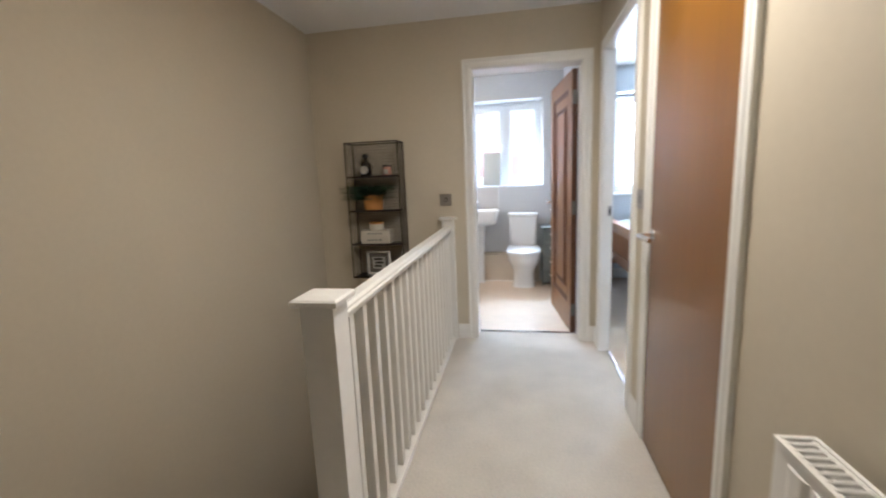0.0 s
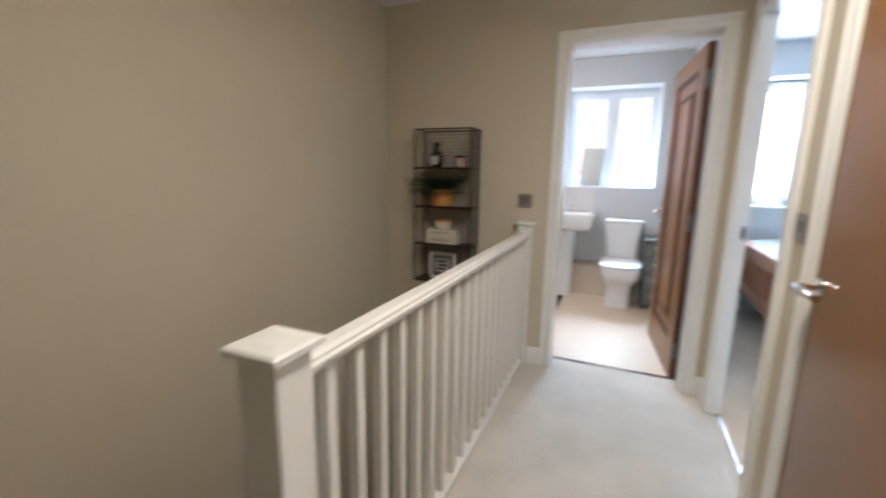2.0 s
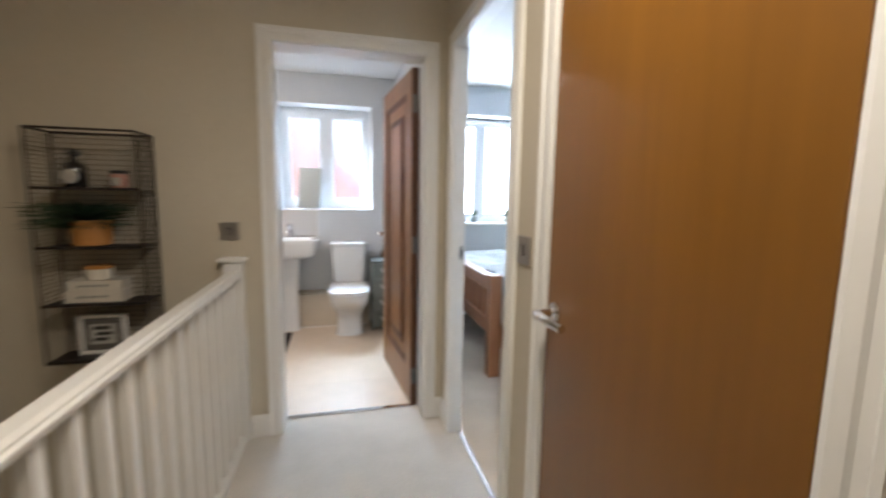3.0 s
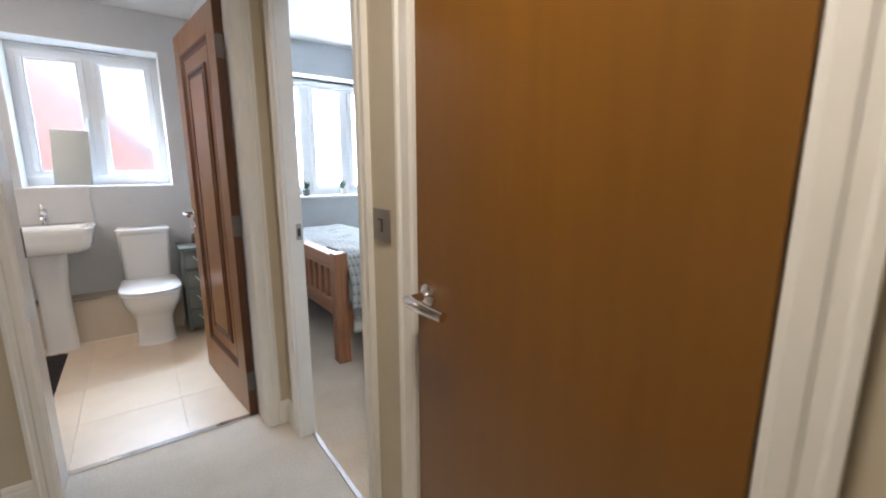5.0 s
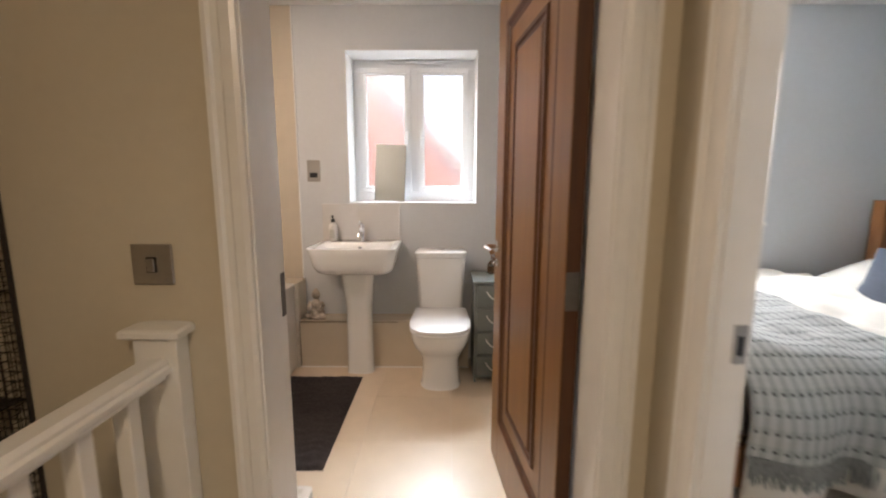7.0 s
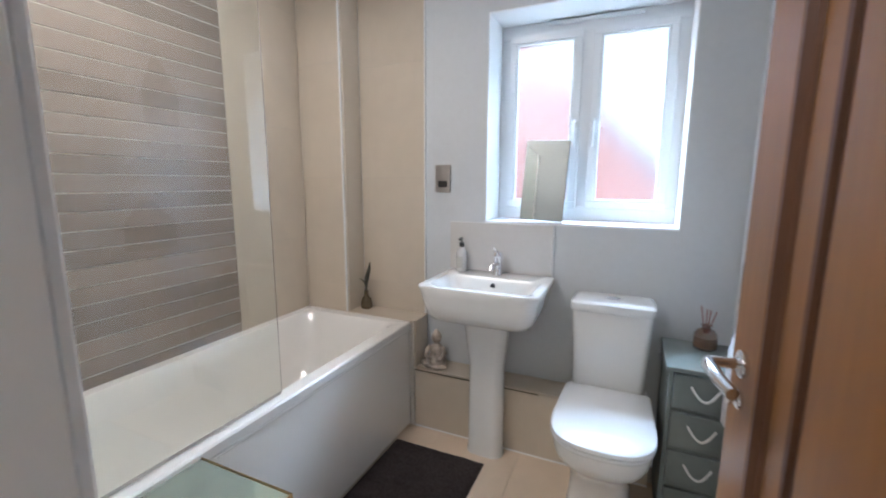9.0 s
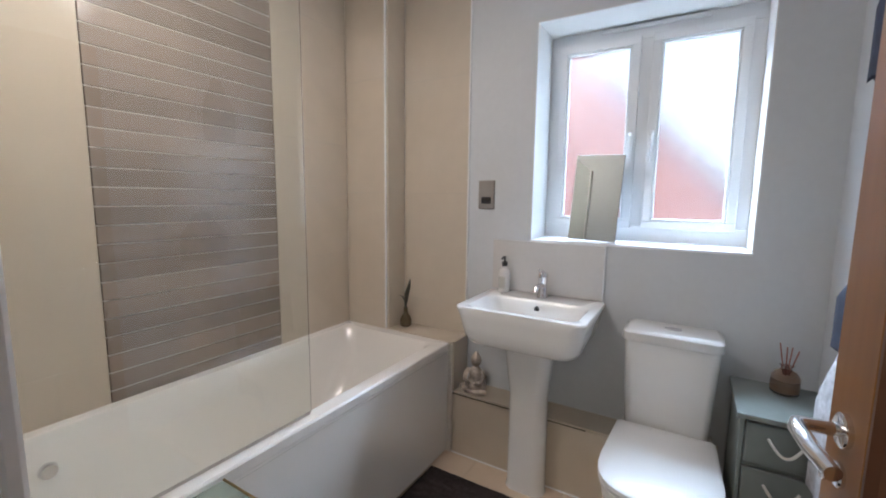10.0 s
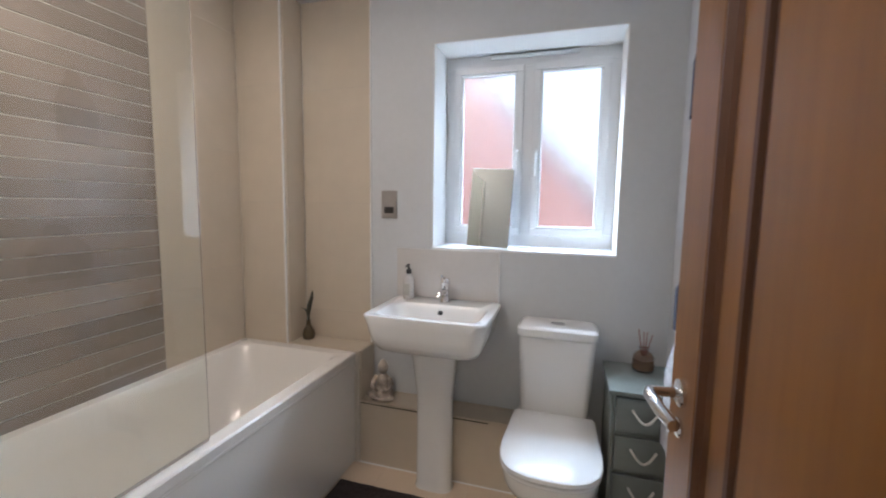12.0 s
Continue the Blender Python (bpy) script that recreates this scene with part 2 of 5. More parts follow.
structure("landing_floor", boxes((VOID, 0.655, -1.8, 3.085, -0.2, 0.0), (-1.6, VOID, -1.8, -0.7, -0.2, 0.0)), M_CARPET, "pale beige cut-pile carpet of the landing")
structure("stairwell_floor", boxes((-1.6, VOID + 0.1, -0.9, 3.1, -2.7, -2.6)), M_CARPET, "pale carpet at the foot of the stairwell")
structure("wall_stairwell_inner", boxes((VOID, VOID + 0.1, -0.7, DY, -2.6, -0.2), (-1.6, VOID + 0.1, -0.8, -0.7, -2.6, -0.2)), M_WALL, "beige painted wall under the landing edge")
structure("wall_west", boxes((-1.6, LX, -1.8, DY, -2.6, CZ)), M_WALL, "beige painted stairwell wall")
structure("wall_south", boxes((-1.6, RX + 0.11, -1.9, -1.8, -0.2, CZ)), M_WALL, "beige painted end wall of the landing")
OX0, OX1, OZ = -0.268, 0.485, 1.995
structure("wall_bathroom_door", boxes((-1.5, OX0 - 0.02, DY, BY0, 0.0, 2.41), (OX1 + 0.02, RX, DY, BY0, 0.0, 2.41),
                                      (OX0 - 0.02, OX1 + 0.02, DY, BY0, OZ + 0.02, 2.41), (-1.6, VOID, DY, BY0, -2.6, 0.0)), M_WALL, "beige painted wall round the bathroom doorway")
SY0, SY1, EY0, EY1 = 1.048, 1.722, 2.02, 2.745
EWALL = 3.17
structure("wall_east", boxes((RX, RX + 0.062, -1.8, SY0 - 0.02, 0, CZ), (RX, RX + 0.062, SY1 + 0.02, EY0 - 0.02, 0, CZ), (RX, RX + 0.062, EY1 + 0.02, BY0, 0, CZ),
                             (RX, RX + 0.062, SY0 - 0.02, SY1 + 0.02, OZ + 0.02, CZ), (RX, RX + 0.062, EY0 - 0.02, EY1 + 0.02, OZ + 0.02, CZ)), M_WALL, "beige painted wall with two doorways")
structure("ceiling", boxes((-1.6, RX, -1.8, DY, CZ, CZ + 0.1)), M_CEIL, "white painted landing ceiling")
structure("store_room_wall", boxes((1.25, 1.35, 0.9, 1.85, 0, 2.41), (0.71, 1.35, 0.8, 0.9, 0, 2.41), (0.71, 3.3, 1.75, 1.85, 0, 2.41), (0.71, 1.25, 0.9, 1.75, 2.31, 2.41), (0.71, 1.25, 0.9, 1.75, -0.1, 0.0)), M_BEDWALL, "plain painted walls round the store cupboard")

# bathroom
WX0, WX1, WZ0, WZ1 = -0.531, 0.350, 1.125, 2.137
VX0, VX1, VZ0, VZ1 = 1.15, 2.36, 0.98, 2.13
structure("wall_north", boxes((BX - 0.1, WX0, WY, WY + 0.36, -0.2, 2.41), (WX1, 0.65, WY, WY + 0.36, -0.2, 2.41),
                              (WX0, WX1, WY, WY + 0.36, -0.2, WZ0), (WX0, WX1, WY, WY + 0.36, WZ1, 2.41)), M_BATHWALL, "pale grey painted bathroom window wall")
structure("wall_bedroom_north", boxes((0.65, VX0, WY, WY + 0.36, -0.2, 2.41), (VX1, 3.4, WY, WY + 0.36, -0.2, 2.41),
                                      (VX0, VX1, WY, WY + 0.36, -0.2, VZ0), (VX0, VX1, WY, WY + 0.36, VZ1, 2.41)), M_BEDWALL, "cool grey painted bedroom window wall")
structure("wall_bathroom_east", boxes((BR, 0.65, BY0, WY, 0, 2.41)), M_BATHWALL, "pale grey painted bathroom side wall")
structure("wall_bedroom_west", boxes((0.65, 0.71, BY0, WY, 0, 2.41)), M_BEDWALL, "cool grey painted bedroom side wall")
structure("wall_bathroom_west", boxes((BX - 0.1, BX, BY0, WY, 0, 2.41)), M_GROUT, "wall behind the bath tiles")
structure("wall_bathroom_south", boxes((BX, OX0 - 0.02, BY0, BY0 + 0.015, 0, 2.41), (OX1 + 0.02, BR, BY0, BY0 + 0.015, 0, 2.41),
                                       (OX0 - 0.02, OX1 + 0.02, BY0, BY0 + 0.015, OZ + 0.02, 2.41)), M_BATHWALL, "pale grey painted inner face of the doorway wall")
structure("ceiling_bathroom", boxes((BX - 0.1, 0.65, BY0, WY, 2.41, 2.5)), M_CEIL, "white painted bathroom ceiling")
structure("ceiling_bedroom", boxes((0.65, 3.4, 1.75, WY + 0.1, 2.411, 2.5)), M_CEIL, "white painted bedroom ceiling")
structure("wall_bedroom_east", boxes((EWALL, 3.4, 1.75, WY, 0, 2.41)), M_BEDWALL, "cool grey painted wall behind the bed head")
structure("floor_bedroom", boxes((0.656, 3.3, 1.8, WY, -0.2, 0.0)), M_CARPET_WARM, "pale beige bedroom carpet")
# Unseen slab added above the ceilings so that no sun or sky leaks in.
structure("sun_block_slab", boxes((-1.8, 3.5, -2.0, 5.4, 2.52, 2.62)), M_ROOFTILE, "unseen slab added over the rooms to keep out sunlight")
bath_floor = structure("floor_bathroom", boxes((BX, 0.65, 3.09, WY, -0.2, -0.006)), M_GROUT, "grouted bathroom floor under beige tiles")


# ---- doorways ----
ARCH = [(0.0, 0.0), (0.0, 0.012), (0.010, 0.016), (0.030, 0.016), (0.036, 0.012), (0.050, 0.012), (0.056, 0.018), (0.066, 0.018), (0.066, 0.0)]


def casing(parent, axis, a, b, face, out, top=OZ, thick=(0.0, 0.1), with_leaf_stop=True):
    """Lining and architraves of a doorway from a to b along axis, on a wall whose seen face lies at face; out: the way the face looks."""
    def piece(bm, q0, q1, d0, d1, z0, z1):
        (q0, q1), (d0, d1) = sorted((q0, q1)), sorted((d0, d1))
        box(bm, *((q0, q1, d0, d1) if axis == "x" else (d0, d1, q0, q1)), z0, z1, bevel=0.0015)
    d0, d1 = thick
    for q0, q1, z0, z1 in ((a - 0.02, a, 0.001, top), (b, b + 0.02, 0.001, top), (a - 0.02, b + 0.02, top, top + 0.02)):
        bm = bmesh.new()
        piece(bm, q0, q1, d0, d1, z0, z1)
        part("door_lining", bm, M_GLOSS, parent)
    if with_leaf_stop:
        for q0, q1, z0, z1 in ((a, a + 0.012, 0.001, top - 0.012), (b - 0.012, b, 0.001, top - 0.012), (a, b, top - 0.012, top)):
            bm = bmesh.new()
            m = (d0 + d1) / 2
            piece(bm, q0, q1, m - 0.018, m + 0.018, z0, z1)
            part("door_stop", bm, M_GLOSS, parent)
    for side in (-1, 1):
        base = (a if side < 0 else b) + side * 0.004
        rings = []
        for z, slant in ((0.001, 0.0), (top + 0.004, 1.0)):
            ring = []
            for u, h in ARCH:
                q, d = base + side * u, face + out * h
                ring.append((q, d, z + slant * u) if axis == "x" else (d, q, z + slant * u))
            rings.append(ring)
        bm = bmesh.new()
        loft(bm, rings)
        part("architrave", bm, M_GLOSS, parent)
    rings = []
    for base, side in ((a - 0.004, -1), (b + 0.004, 1)):
        ring = []
        for u, h in ARCH:
            q, d = base + side * u, face + out * h
            ring.append((q, d, top + 0.004 + u) if axis == "x" else (d, q, top + 0.004 + u))
        rings.append(ring)
    bm = bmesh.new()
    loft(bm, rings)
    part("architrave", bm, M_GLOSS, parent)


def lever_handle(parent, x, y, z, side, reach):
    """A lever on a round rose; the leaf lies in the y-z plane of its parent; side: the way it stands out; reach: which way the lever points."""
    bm = bmesh.new()
    rings = [[(x + side * h, y + r * math.cos(2 * math.pi * i / 28), z + r * math.sin(2 * math.pi * i / 28)) for i in range(28)]
             for h, r in ((0.0, 0.026), (0.007, 0.026), (0.009, 0.023))]
    loft(bm, rings)
    part("rose", bm, M_CHROME, parent, "round chrome handle rose", True)
    bm = bmesh.new()
    pts = [(x + side * 0.008, y, z), (x + side * 0.046, y, z), (x + side * 0.058, y + reach * 0.004, z), (x + side * 0.063, y + reach * 0.020, z),
           (x + side * 0.062, y + reach * 0.080, z - 0.002), (x + side * 0.056, y + reach * 0.128, z - 0.004)]
    tube(bm, pts, [0.010, 0.0105, 0.012, 0.0125, 0.012, 0.0105], 14)
    part("handle", bm, M_CHROME, parent, "chrome lever handle", True)


def thumb_turn(parent, x, y, z, side):
    bm = bmesh.new()
    loft(bm, [[(x + side * h, y + q * math.cos(2 * math.pi * i / 24), z + q * math.sin(2 * math.pi * i / 24)) for i in range(24)] for h, q in ((0.0, 0.019), (0.005, 0.019), (0.007, 0.016))])
    part("turn_rose", bm, M_CHROME, parent, "small round chrome rose", True)
    bm = bmesh.new()
    tube(bm, [(x + side * 0.008, y, z), (x + side * 0.014, y, z), (x + side * 0.019, y, z - 0.004), (x + side * 0.021, y, z - 0.010)], [0.006, 0.006, 0.007, 0.005], 12)
    part("thumb_turn", bm, M_CHROME, parent, "chrome thumb turn", True)


# bathroom doorway
door_1 = tagged(thing("door_1", (0, 0, 0), "white gloss frame with an open oak panelled bathroom door", "door"), kind="structure")
casing(door_1, "x", OX0, OX1, DY, -1, OZ, (DY, BY0 + 0.015), False)
casing_in = tagged(thing("trim", (0, 0, 0), "white gloss door surround inside the bathroom", "door trim"), kind="structure")
for side, q in ((-1, OX0), (1, OX1)):
    w0, w1 = sorted((q + side * 0.004, q + side * 0.066))
    part("architrave", boxes((w0, w1, BY0 + 0.0155, BY0 + 0.031, 0.001, OZ + 0.066), bevel=0.004), M_GLOSS, casing_in)
part("strike_plate", boxes((OX0, OX0 + 0.002, 3.056, 3.078, 0.93, 1.04)), M_DARKSTEEL, door_1, "dark steel latch plate")
part("threshold_bar", boxes((OX0, OX1, 3.07, 3.105, 0.0, 0.006), bevel=0.002), M_CHROME, door_1, "polished metal threshold bar")

LEAF = math.degrees(math.atan2(-(0.39 - 0.474), 3.89 - 3.095))
bath_leaf = tagged(thing("bathroom_door", (0.481, 3.092, 0.008), "open oak bathroom door with tall moulded panels and chrome lever", "door", rz=LEAF))
LW, LH = 0.79, 1.975


def panel_leaf(parent, w, h, t=0.042):
    stile, z0, z1 = 0.118, 0.21, h - 0.115
    part("stile", boxes((-t, 0, 0, stile, 0, h), bevel=0.002), M_OAKDOOR, parent)
    part("stile", boxes((-t, 0, w - stile, w, 0, h), bevel=0.002), M_OAKDOOR, parent)
    part("rail", boxes((-t, 0, stile, w - stile, 0, z0), bevel=0.001), M_OAKDOOR, parent)
    part("rail", boxes((-t, 0, stile, w - stile, z1, h), bevel=0.001), M_OAKDOOR, parent)
    # Thin strip in moulding oak paints the shade on the leaf's hinge edge.
    part("edge_shade", boxes((-t + 0.0015, -0.0015, -0.0018, -0.0002, 0.002, h - 0.002)), M_OAKMOULD, parent, "leaf edge painted dark for the shade on the hinge side")
    y0, y1 = stile, w - stile
    part("panel", boxes((-t * 0.68, -t * 0.32, y0, y1, z0, z1)), M_OAKDOOR, parent)
    for fx, ux in ((-t * 0.68, -1), (-t * 0.32, 1)):
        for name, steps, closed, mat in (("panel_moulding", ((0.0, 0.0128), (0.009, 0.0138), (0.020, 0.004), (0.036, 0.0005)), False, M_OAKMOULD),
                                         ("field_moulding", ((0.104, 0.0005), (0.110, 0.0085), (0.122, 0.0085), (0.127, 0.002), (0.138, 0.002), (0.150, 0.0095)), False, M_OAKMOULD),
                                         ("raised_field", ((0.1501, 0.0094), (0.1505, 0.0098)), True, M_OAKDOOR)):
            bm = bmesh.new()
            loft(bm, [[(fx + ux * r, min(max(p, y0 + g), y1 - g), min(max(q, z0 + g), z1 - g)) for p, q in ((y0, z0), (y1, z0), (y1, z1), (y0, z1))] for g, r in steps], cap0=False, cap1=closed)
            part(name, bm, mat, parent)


panel_leaf(bath_leaf, LW, LH)
lever_handle(bath_leaf, -0.042, LW - 0.06, 0.99, -1, -1)
lever_handle(bath_leaf, 0.0, LW - 0.06, 0.99, 1, -1)
thumb_turn(bath_leaf, -0.042, LW - 0.06, 0.920, -1)
for z in (0.18, 0.98, 1.78):
    part("hinge", boxes((-0.040, 0.0, -0.0035, -0.0012, z - 0.05, z + 0.05), bevel=0.0006), M_DARKSTEEL, bath_leaf, "dull steel butt hinge")
part("latch", boxes((-0.027, -0.008, LW, LW + 0.002, 0.93, 1.05)), M_BRUSHED, bath_leaf, "brushed steel latch plate")

# bedroom doorway
door_2 = tagged(thing("door_2", (0, 0, 0), "white gloss frame of the open bedroom doorway", "door frame"), kind="structure")
casing(door_2, "y", EY0, EY1, RX, -1, OZ, (RX, RX + 0.062), False)
part("strike_plate", boxes((0.632, 0.655, EY1 - 0.002, EY1, 0.95, 1.02)), M_BRUSHED, door_2, "small brushed latch plate in the frame")
# No hole is cut: a flat black plate paints its dark inside.
part("strike_hole_shade", boxes((0.638, 0.650, EY1 - 0.0025, EY1 + 0.001, 0.965, 1.0)), M_BLACK, door_2, "black plate standing in for the shade in the latch hole")
part("threshold_bar", boxes((0.644, 0.666, EY0, EY1, 0.0, 0.006), bevel=0.002), M_BRUSHED, door_2, "polished metal threshold bar")

# store cupboard
door_3 = tagged(thing("door_3", (0, 0, 0), "white gloss frame of the cupboard door", "door frame"), kind="structure")
casing(door_3, "y", SY0, SY1, RX, -1, OZ, (RX, RX + 0.062), False)
store = tagged(thing("cupboard_door", (0.594, SY0, 0.006), "closed flush orange oak cupboard door with chrome lever", "door"))
part("leaf", boxes((0, 0.035, 0.002, SY1 - SY0 - 0.002, 0, OZ - 0.009), bevel=0.0015), M_OAK, store)
lever_handle(store, 0.0, SY1 - SY0 - 0.05, 0.965, -1, -1)

SKIRT = [(0, 0.001), (0.015, 0.001), (0.015, 0.085), (0.011, 0.095), (0.011, 0.102), (0.005, 0.112), (0, 0.115)]


def skirting(axis, face, out, a, b, mat=None):
    bm = bmesh.new()
    prof = [(face + out * u, v) for u, v in SKIRT]
    extrude_profile(bm, prof, axis, a, b)
    return structure("baseboard", bm, mat or M_GLOSS, "white gloss moulded skirting board")


skirting("y", RX, -1, -1.8, SY0 - 0.071)
skirting("y", RX, -1, SY1 + 0.071, EY0 - 0.071)
skirting("y", RX, -1, EY1 + 0.071, DY - 0.016)
skirting("x", DY, -1, OX1 + 0.071, RX - 0.001)
skirting("x", DY, -1, -0.425, OX0 - 0.071)
skirting("x", WY, -1, 0.71, EWALL)
skirting("y", EWALL, -1, 1.866, WY - 0.016)
skirting("x", 1.85, 1, 0.71, EWALL)

# ---- balustrade ----
RAILX, NY = -0.475, 0.825
balustrade = thing("balustrade", (RAILX, NY, 0.0), "white gloss painted landing balustrade with square spindles", "banister")


def newel(y0, y1, top, cap):
    bm = boxes((-0.046, 0.046, y0, y1, -0.15, top), bevel=0.003, seg=2)
    part("newel_post", bm, M_GLOSS, balustrade)
    bm = bmesh.new()
    prof = [(0.0, top + 0.001), (0.010, top + 0.001), (0.017, top + 0.006), (0.018, top + 0.018), (0.012, top + 0.023), (-0.02, top + 0.026)]
    rings = [[(-0.046 - u, y0 - (u if cap[0] else min(u, 0)), z), (0.046 + u, y0 - (u if cap[0] else min(u, 0)), z), (0.046 + u, y1 + (u if cap[1] else 0), z), (-0.046 - u, y1 + (u if cap[1] else 0), z)] for u, z in prof]
    loft(bm, rings)
    part("newel_cap", bm, M_GLOSS, balustrade)


newel(-0.046, 0.046, 0.925, (True, True))
newel(DY - NY - 0.045, DY - NY - 0.002, 0.935, (True, False))
RY0, RY1 = 0.046, DY - NY - 0.045
bm = bmesh.new()
_rail = [(0.018, 0.846), (0.018, 0.857), (0.030, 0.860), (0.033, 0.866), (0.033, 0.874), (0.027, 0.879), (0.027, 0.886), (0.019, 0.894)]
extrude_profile(bm, [(-u, v) for u, v in _rail][::-1] + _rail, "y", RY0, RY1)
part("handrail", bm, M_GLOSS, balustrade, "moulded white handrail", smooth=True)
part("base_rail", boxes((-0.032, 0.032, RY0, RY1, 0.001, 0.032), bevel=0.003), M_GLOSS, balustrade)
COUNT = 18
pitch = (RY1 - RY0 - 0.032 * COUNT) / (COUNT + 1)
spindle_mesh = None
for i in range(COUNT):
    y = RY0 + pitch * (i + 1) + 0.032 * i + 0.016
    if spindle_mesh is None:
        first = part("spindle", boxes((-0.016, 0.016, -0.016, 0.016, 0.032, 0.846), bevel=0.002), M_GLOSS, balustrade, at=(0, y, 0))
        spindle_mesh = first.data
    else:
        o = new("spindle", spindle_mesh)
        o.location, o.parent = (0, y, 0), balustrade
structure("trim", boxes((VOID - 0.015, VOID - 0.001, -0.7, DY, -0.26, -0.001), bevel=0.002), M_GLOSS, "white gloss fascia board at the stairwell edge")


# ---- switches ----
def wall_switch(name, at, axis, size, label):
    ob = thing(name, at, label, "light switch")
    s = size / 2
    if axis == "y":      # on a wall that looks towards -y
        part("plate", boxes((-s, s, -0.007, -0.0005, -s, s), bevel=0.002), M_BRUSHED, ob)
        part("rocker_surround", boxes((-0.011, 0.011, -0.0085, -0.0065, -0.017, 0.017)), M_BLACK, ob)
        part("rocker", boxes((-0.009, 0.007, -0.012, -0.008, -0.015, 0.013), bevel=0.0015), M_BRUSHED, ob)
    else:
        part("plate", boxes((-0.007, -0.0005, -s, s, -s, s), bevel=0.002), M_BRUSHED, ob)
        part("rocker_surround", boxes((-0.0085, -0.0065, -0.011, 0.011, -0.017, 0.017)), M_BLACK, ob)
        part("rocker", boxes((-0.012, -0.008, -0.007, 0.009, -0.015, 0.013), bevel=0.0015), M_BRUSHED, ob)
    return ob


wall_switch("wall_switch", (-0.489, DY, 1.086), "y", 0.088, "brushed metal light switch on the beige wall above the newel")
wall_switch("wall_switch", (RX, 1.893, 1.108), "x", 0.088, "brushed metal light switch between two door frames")

# ---- radiator ----
radiator = thing("radiator", (RX, -0.3, 0.0), "white double panel radiator with a slotted top grille", "radiator")
RZ0, RZ1, RYA, RYB = 0.15, 0.74, -0.55, 0.93
for x0, x1 in ((-0.100, -0.088), (-0.048, -0.036)):
    bm = bmesh.new()
    n = 22
    for k in range(n):
        y0 = RYA + 0.03 + (RYB - RYA - 0.06) * k / n
        w = (RYB - RYA - 0.06) / n
        prof = [(x0, y0), (x0 - 0.006, y0 + w * 0.2), (x0 - 0.006, y0 + w * 0.65), (x0, y0 + w * 0.85), (x0, y0 + w), (x1, y0 + w), (x1, y0)]
        extrude_profile(bm, prof, "z", RZ0 + 0.03, RZ1 - 0.03)
    box(bm, x0, x1, RYA, RYB, RZ0, RZ0 + 0.03)
    box(bm, x0, x1, RYA, RYB, RZ1 - 0.03, RZ1 - 0.004)
    box(bm, x0, x1, RYA, RYA + 0.03, RZ0 + 0.03, RZ1 - 0.03)
    box(bm, x0, x1, RYB - 0.03, RYB, RZ0 + 0.03, RZ1 - 0.03)
    part("panel", bm, M_GLOSS, radiator)
part("grille_frame", boxes((-0.105, -0.098, RYA, RYB, RZ1 - 0.006, RZ1), (-0.040, -0.033, RYA, RYB, RZ1 - 0.006, RZ1), (-0.098, -0.040, RYA, RYA + 0.008, RZ1 - 0.006, RZ1), (-0.098, -0.040, RYB - 0.008, RYB, RZ1 - 0.006, RZ1)), M_GLOSS, radiator)
grille = bmesh.new()
for k in range(75):
    y = RYA + 0.02 + k * (RYB - RYA - 0.04) / 74
    box(grille, -0.098, -0.040, y - 0.0034, y + 0.0034, RZ1 - 0.008, RZ1 - 0.002)
part("grille", grille, M_GLOSS, radiator)
part("end_panel", boxes((-0.1, -0.036, RYB, RYB + 0.002, RZ0, RZ1 - 0.001)), M_GLOSS, radiator)
for y in (RYA + 0.17, RYB - 0.2):
    part("bracket", boxes((-0.036, 0.0, y, y + 0.03, RZ0 + 0.1, RZ1 - 0.1)), M_GLOSS, radiator)


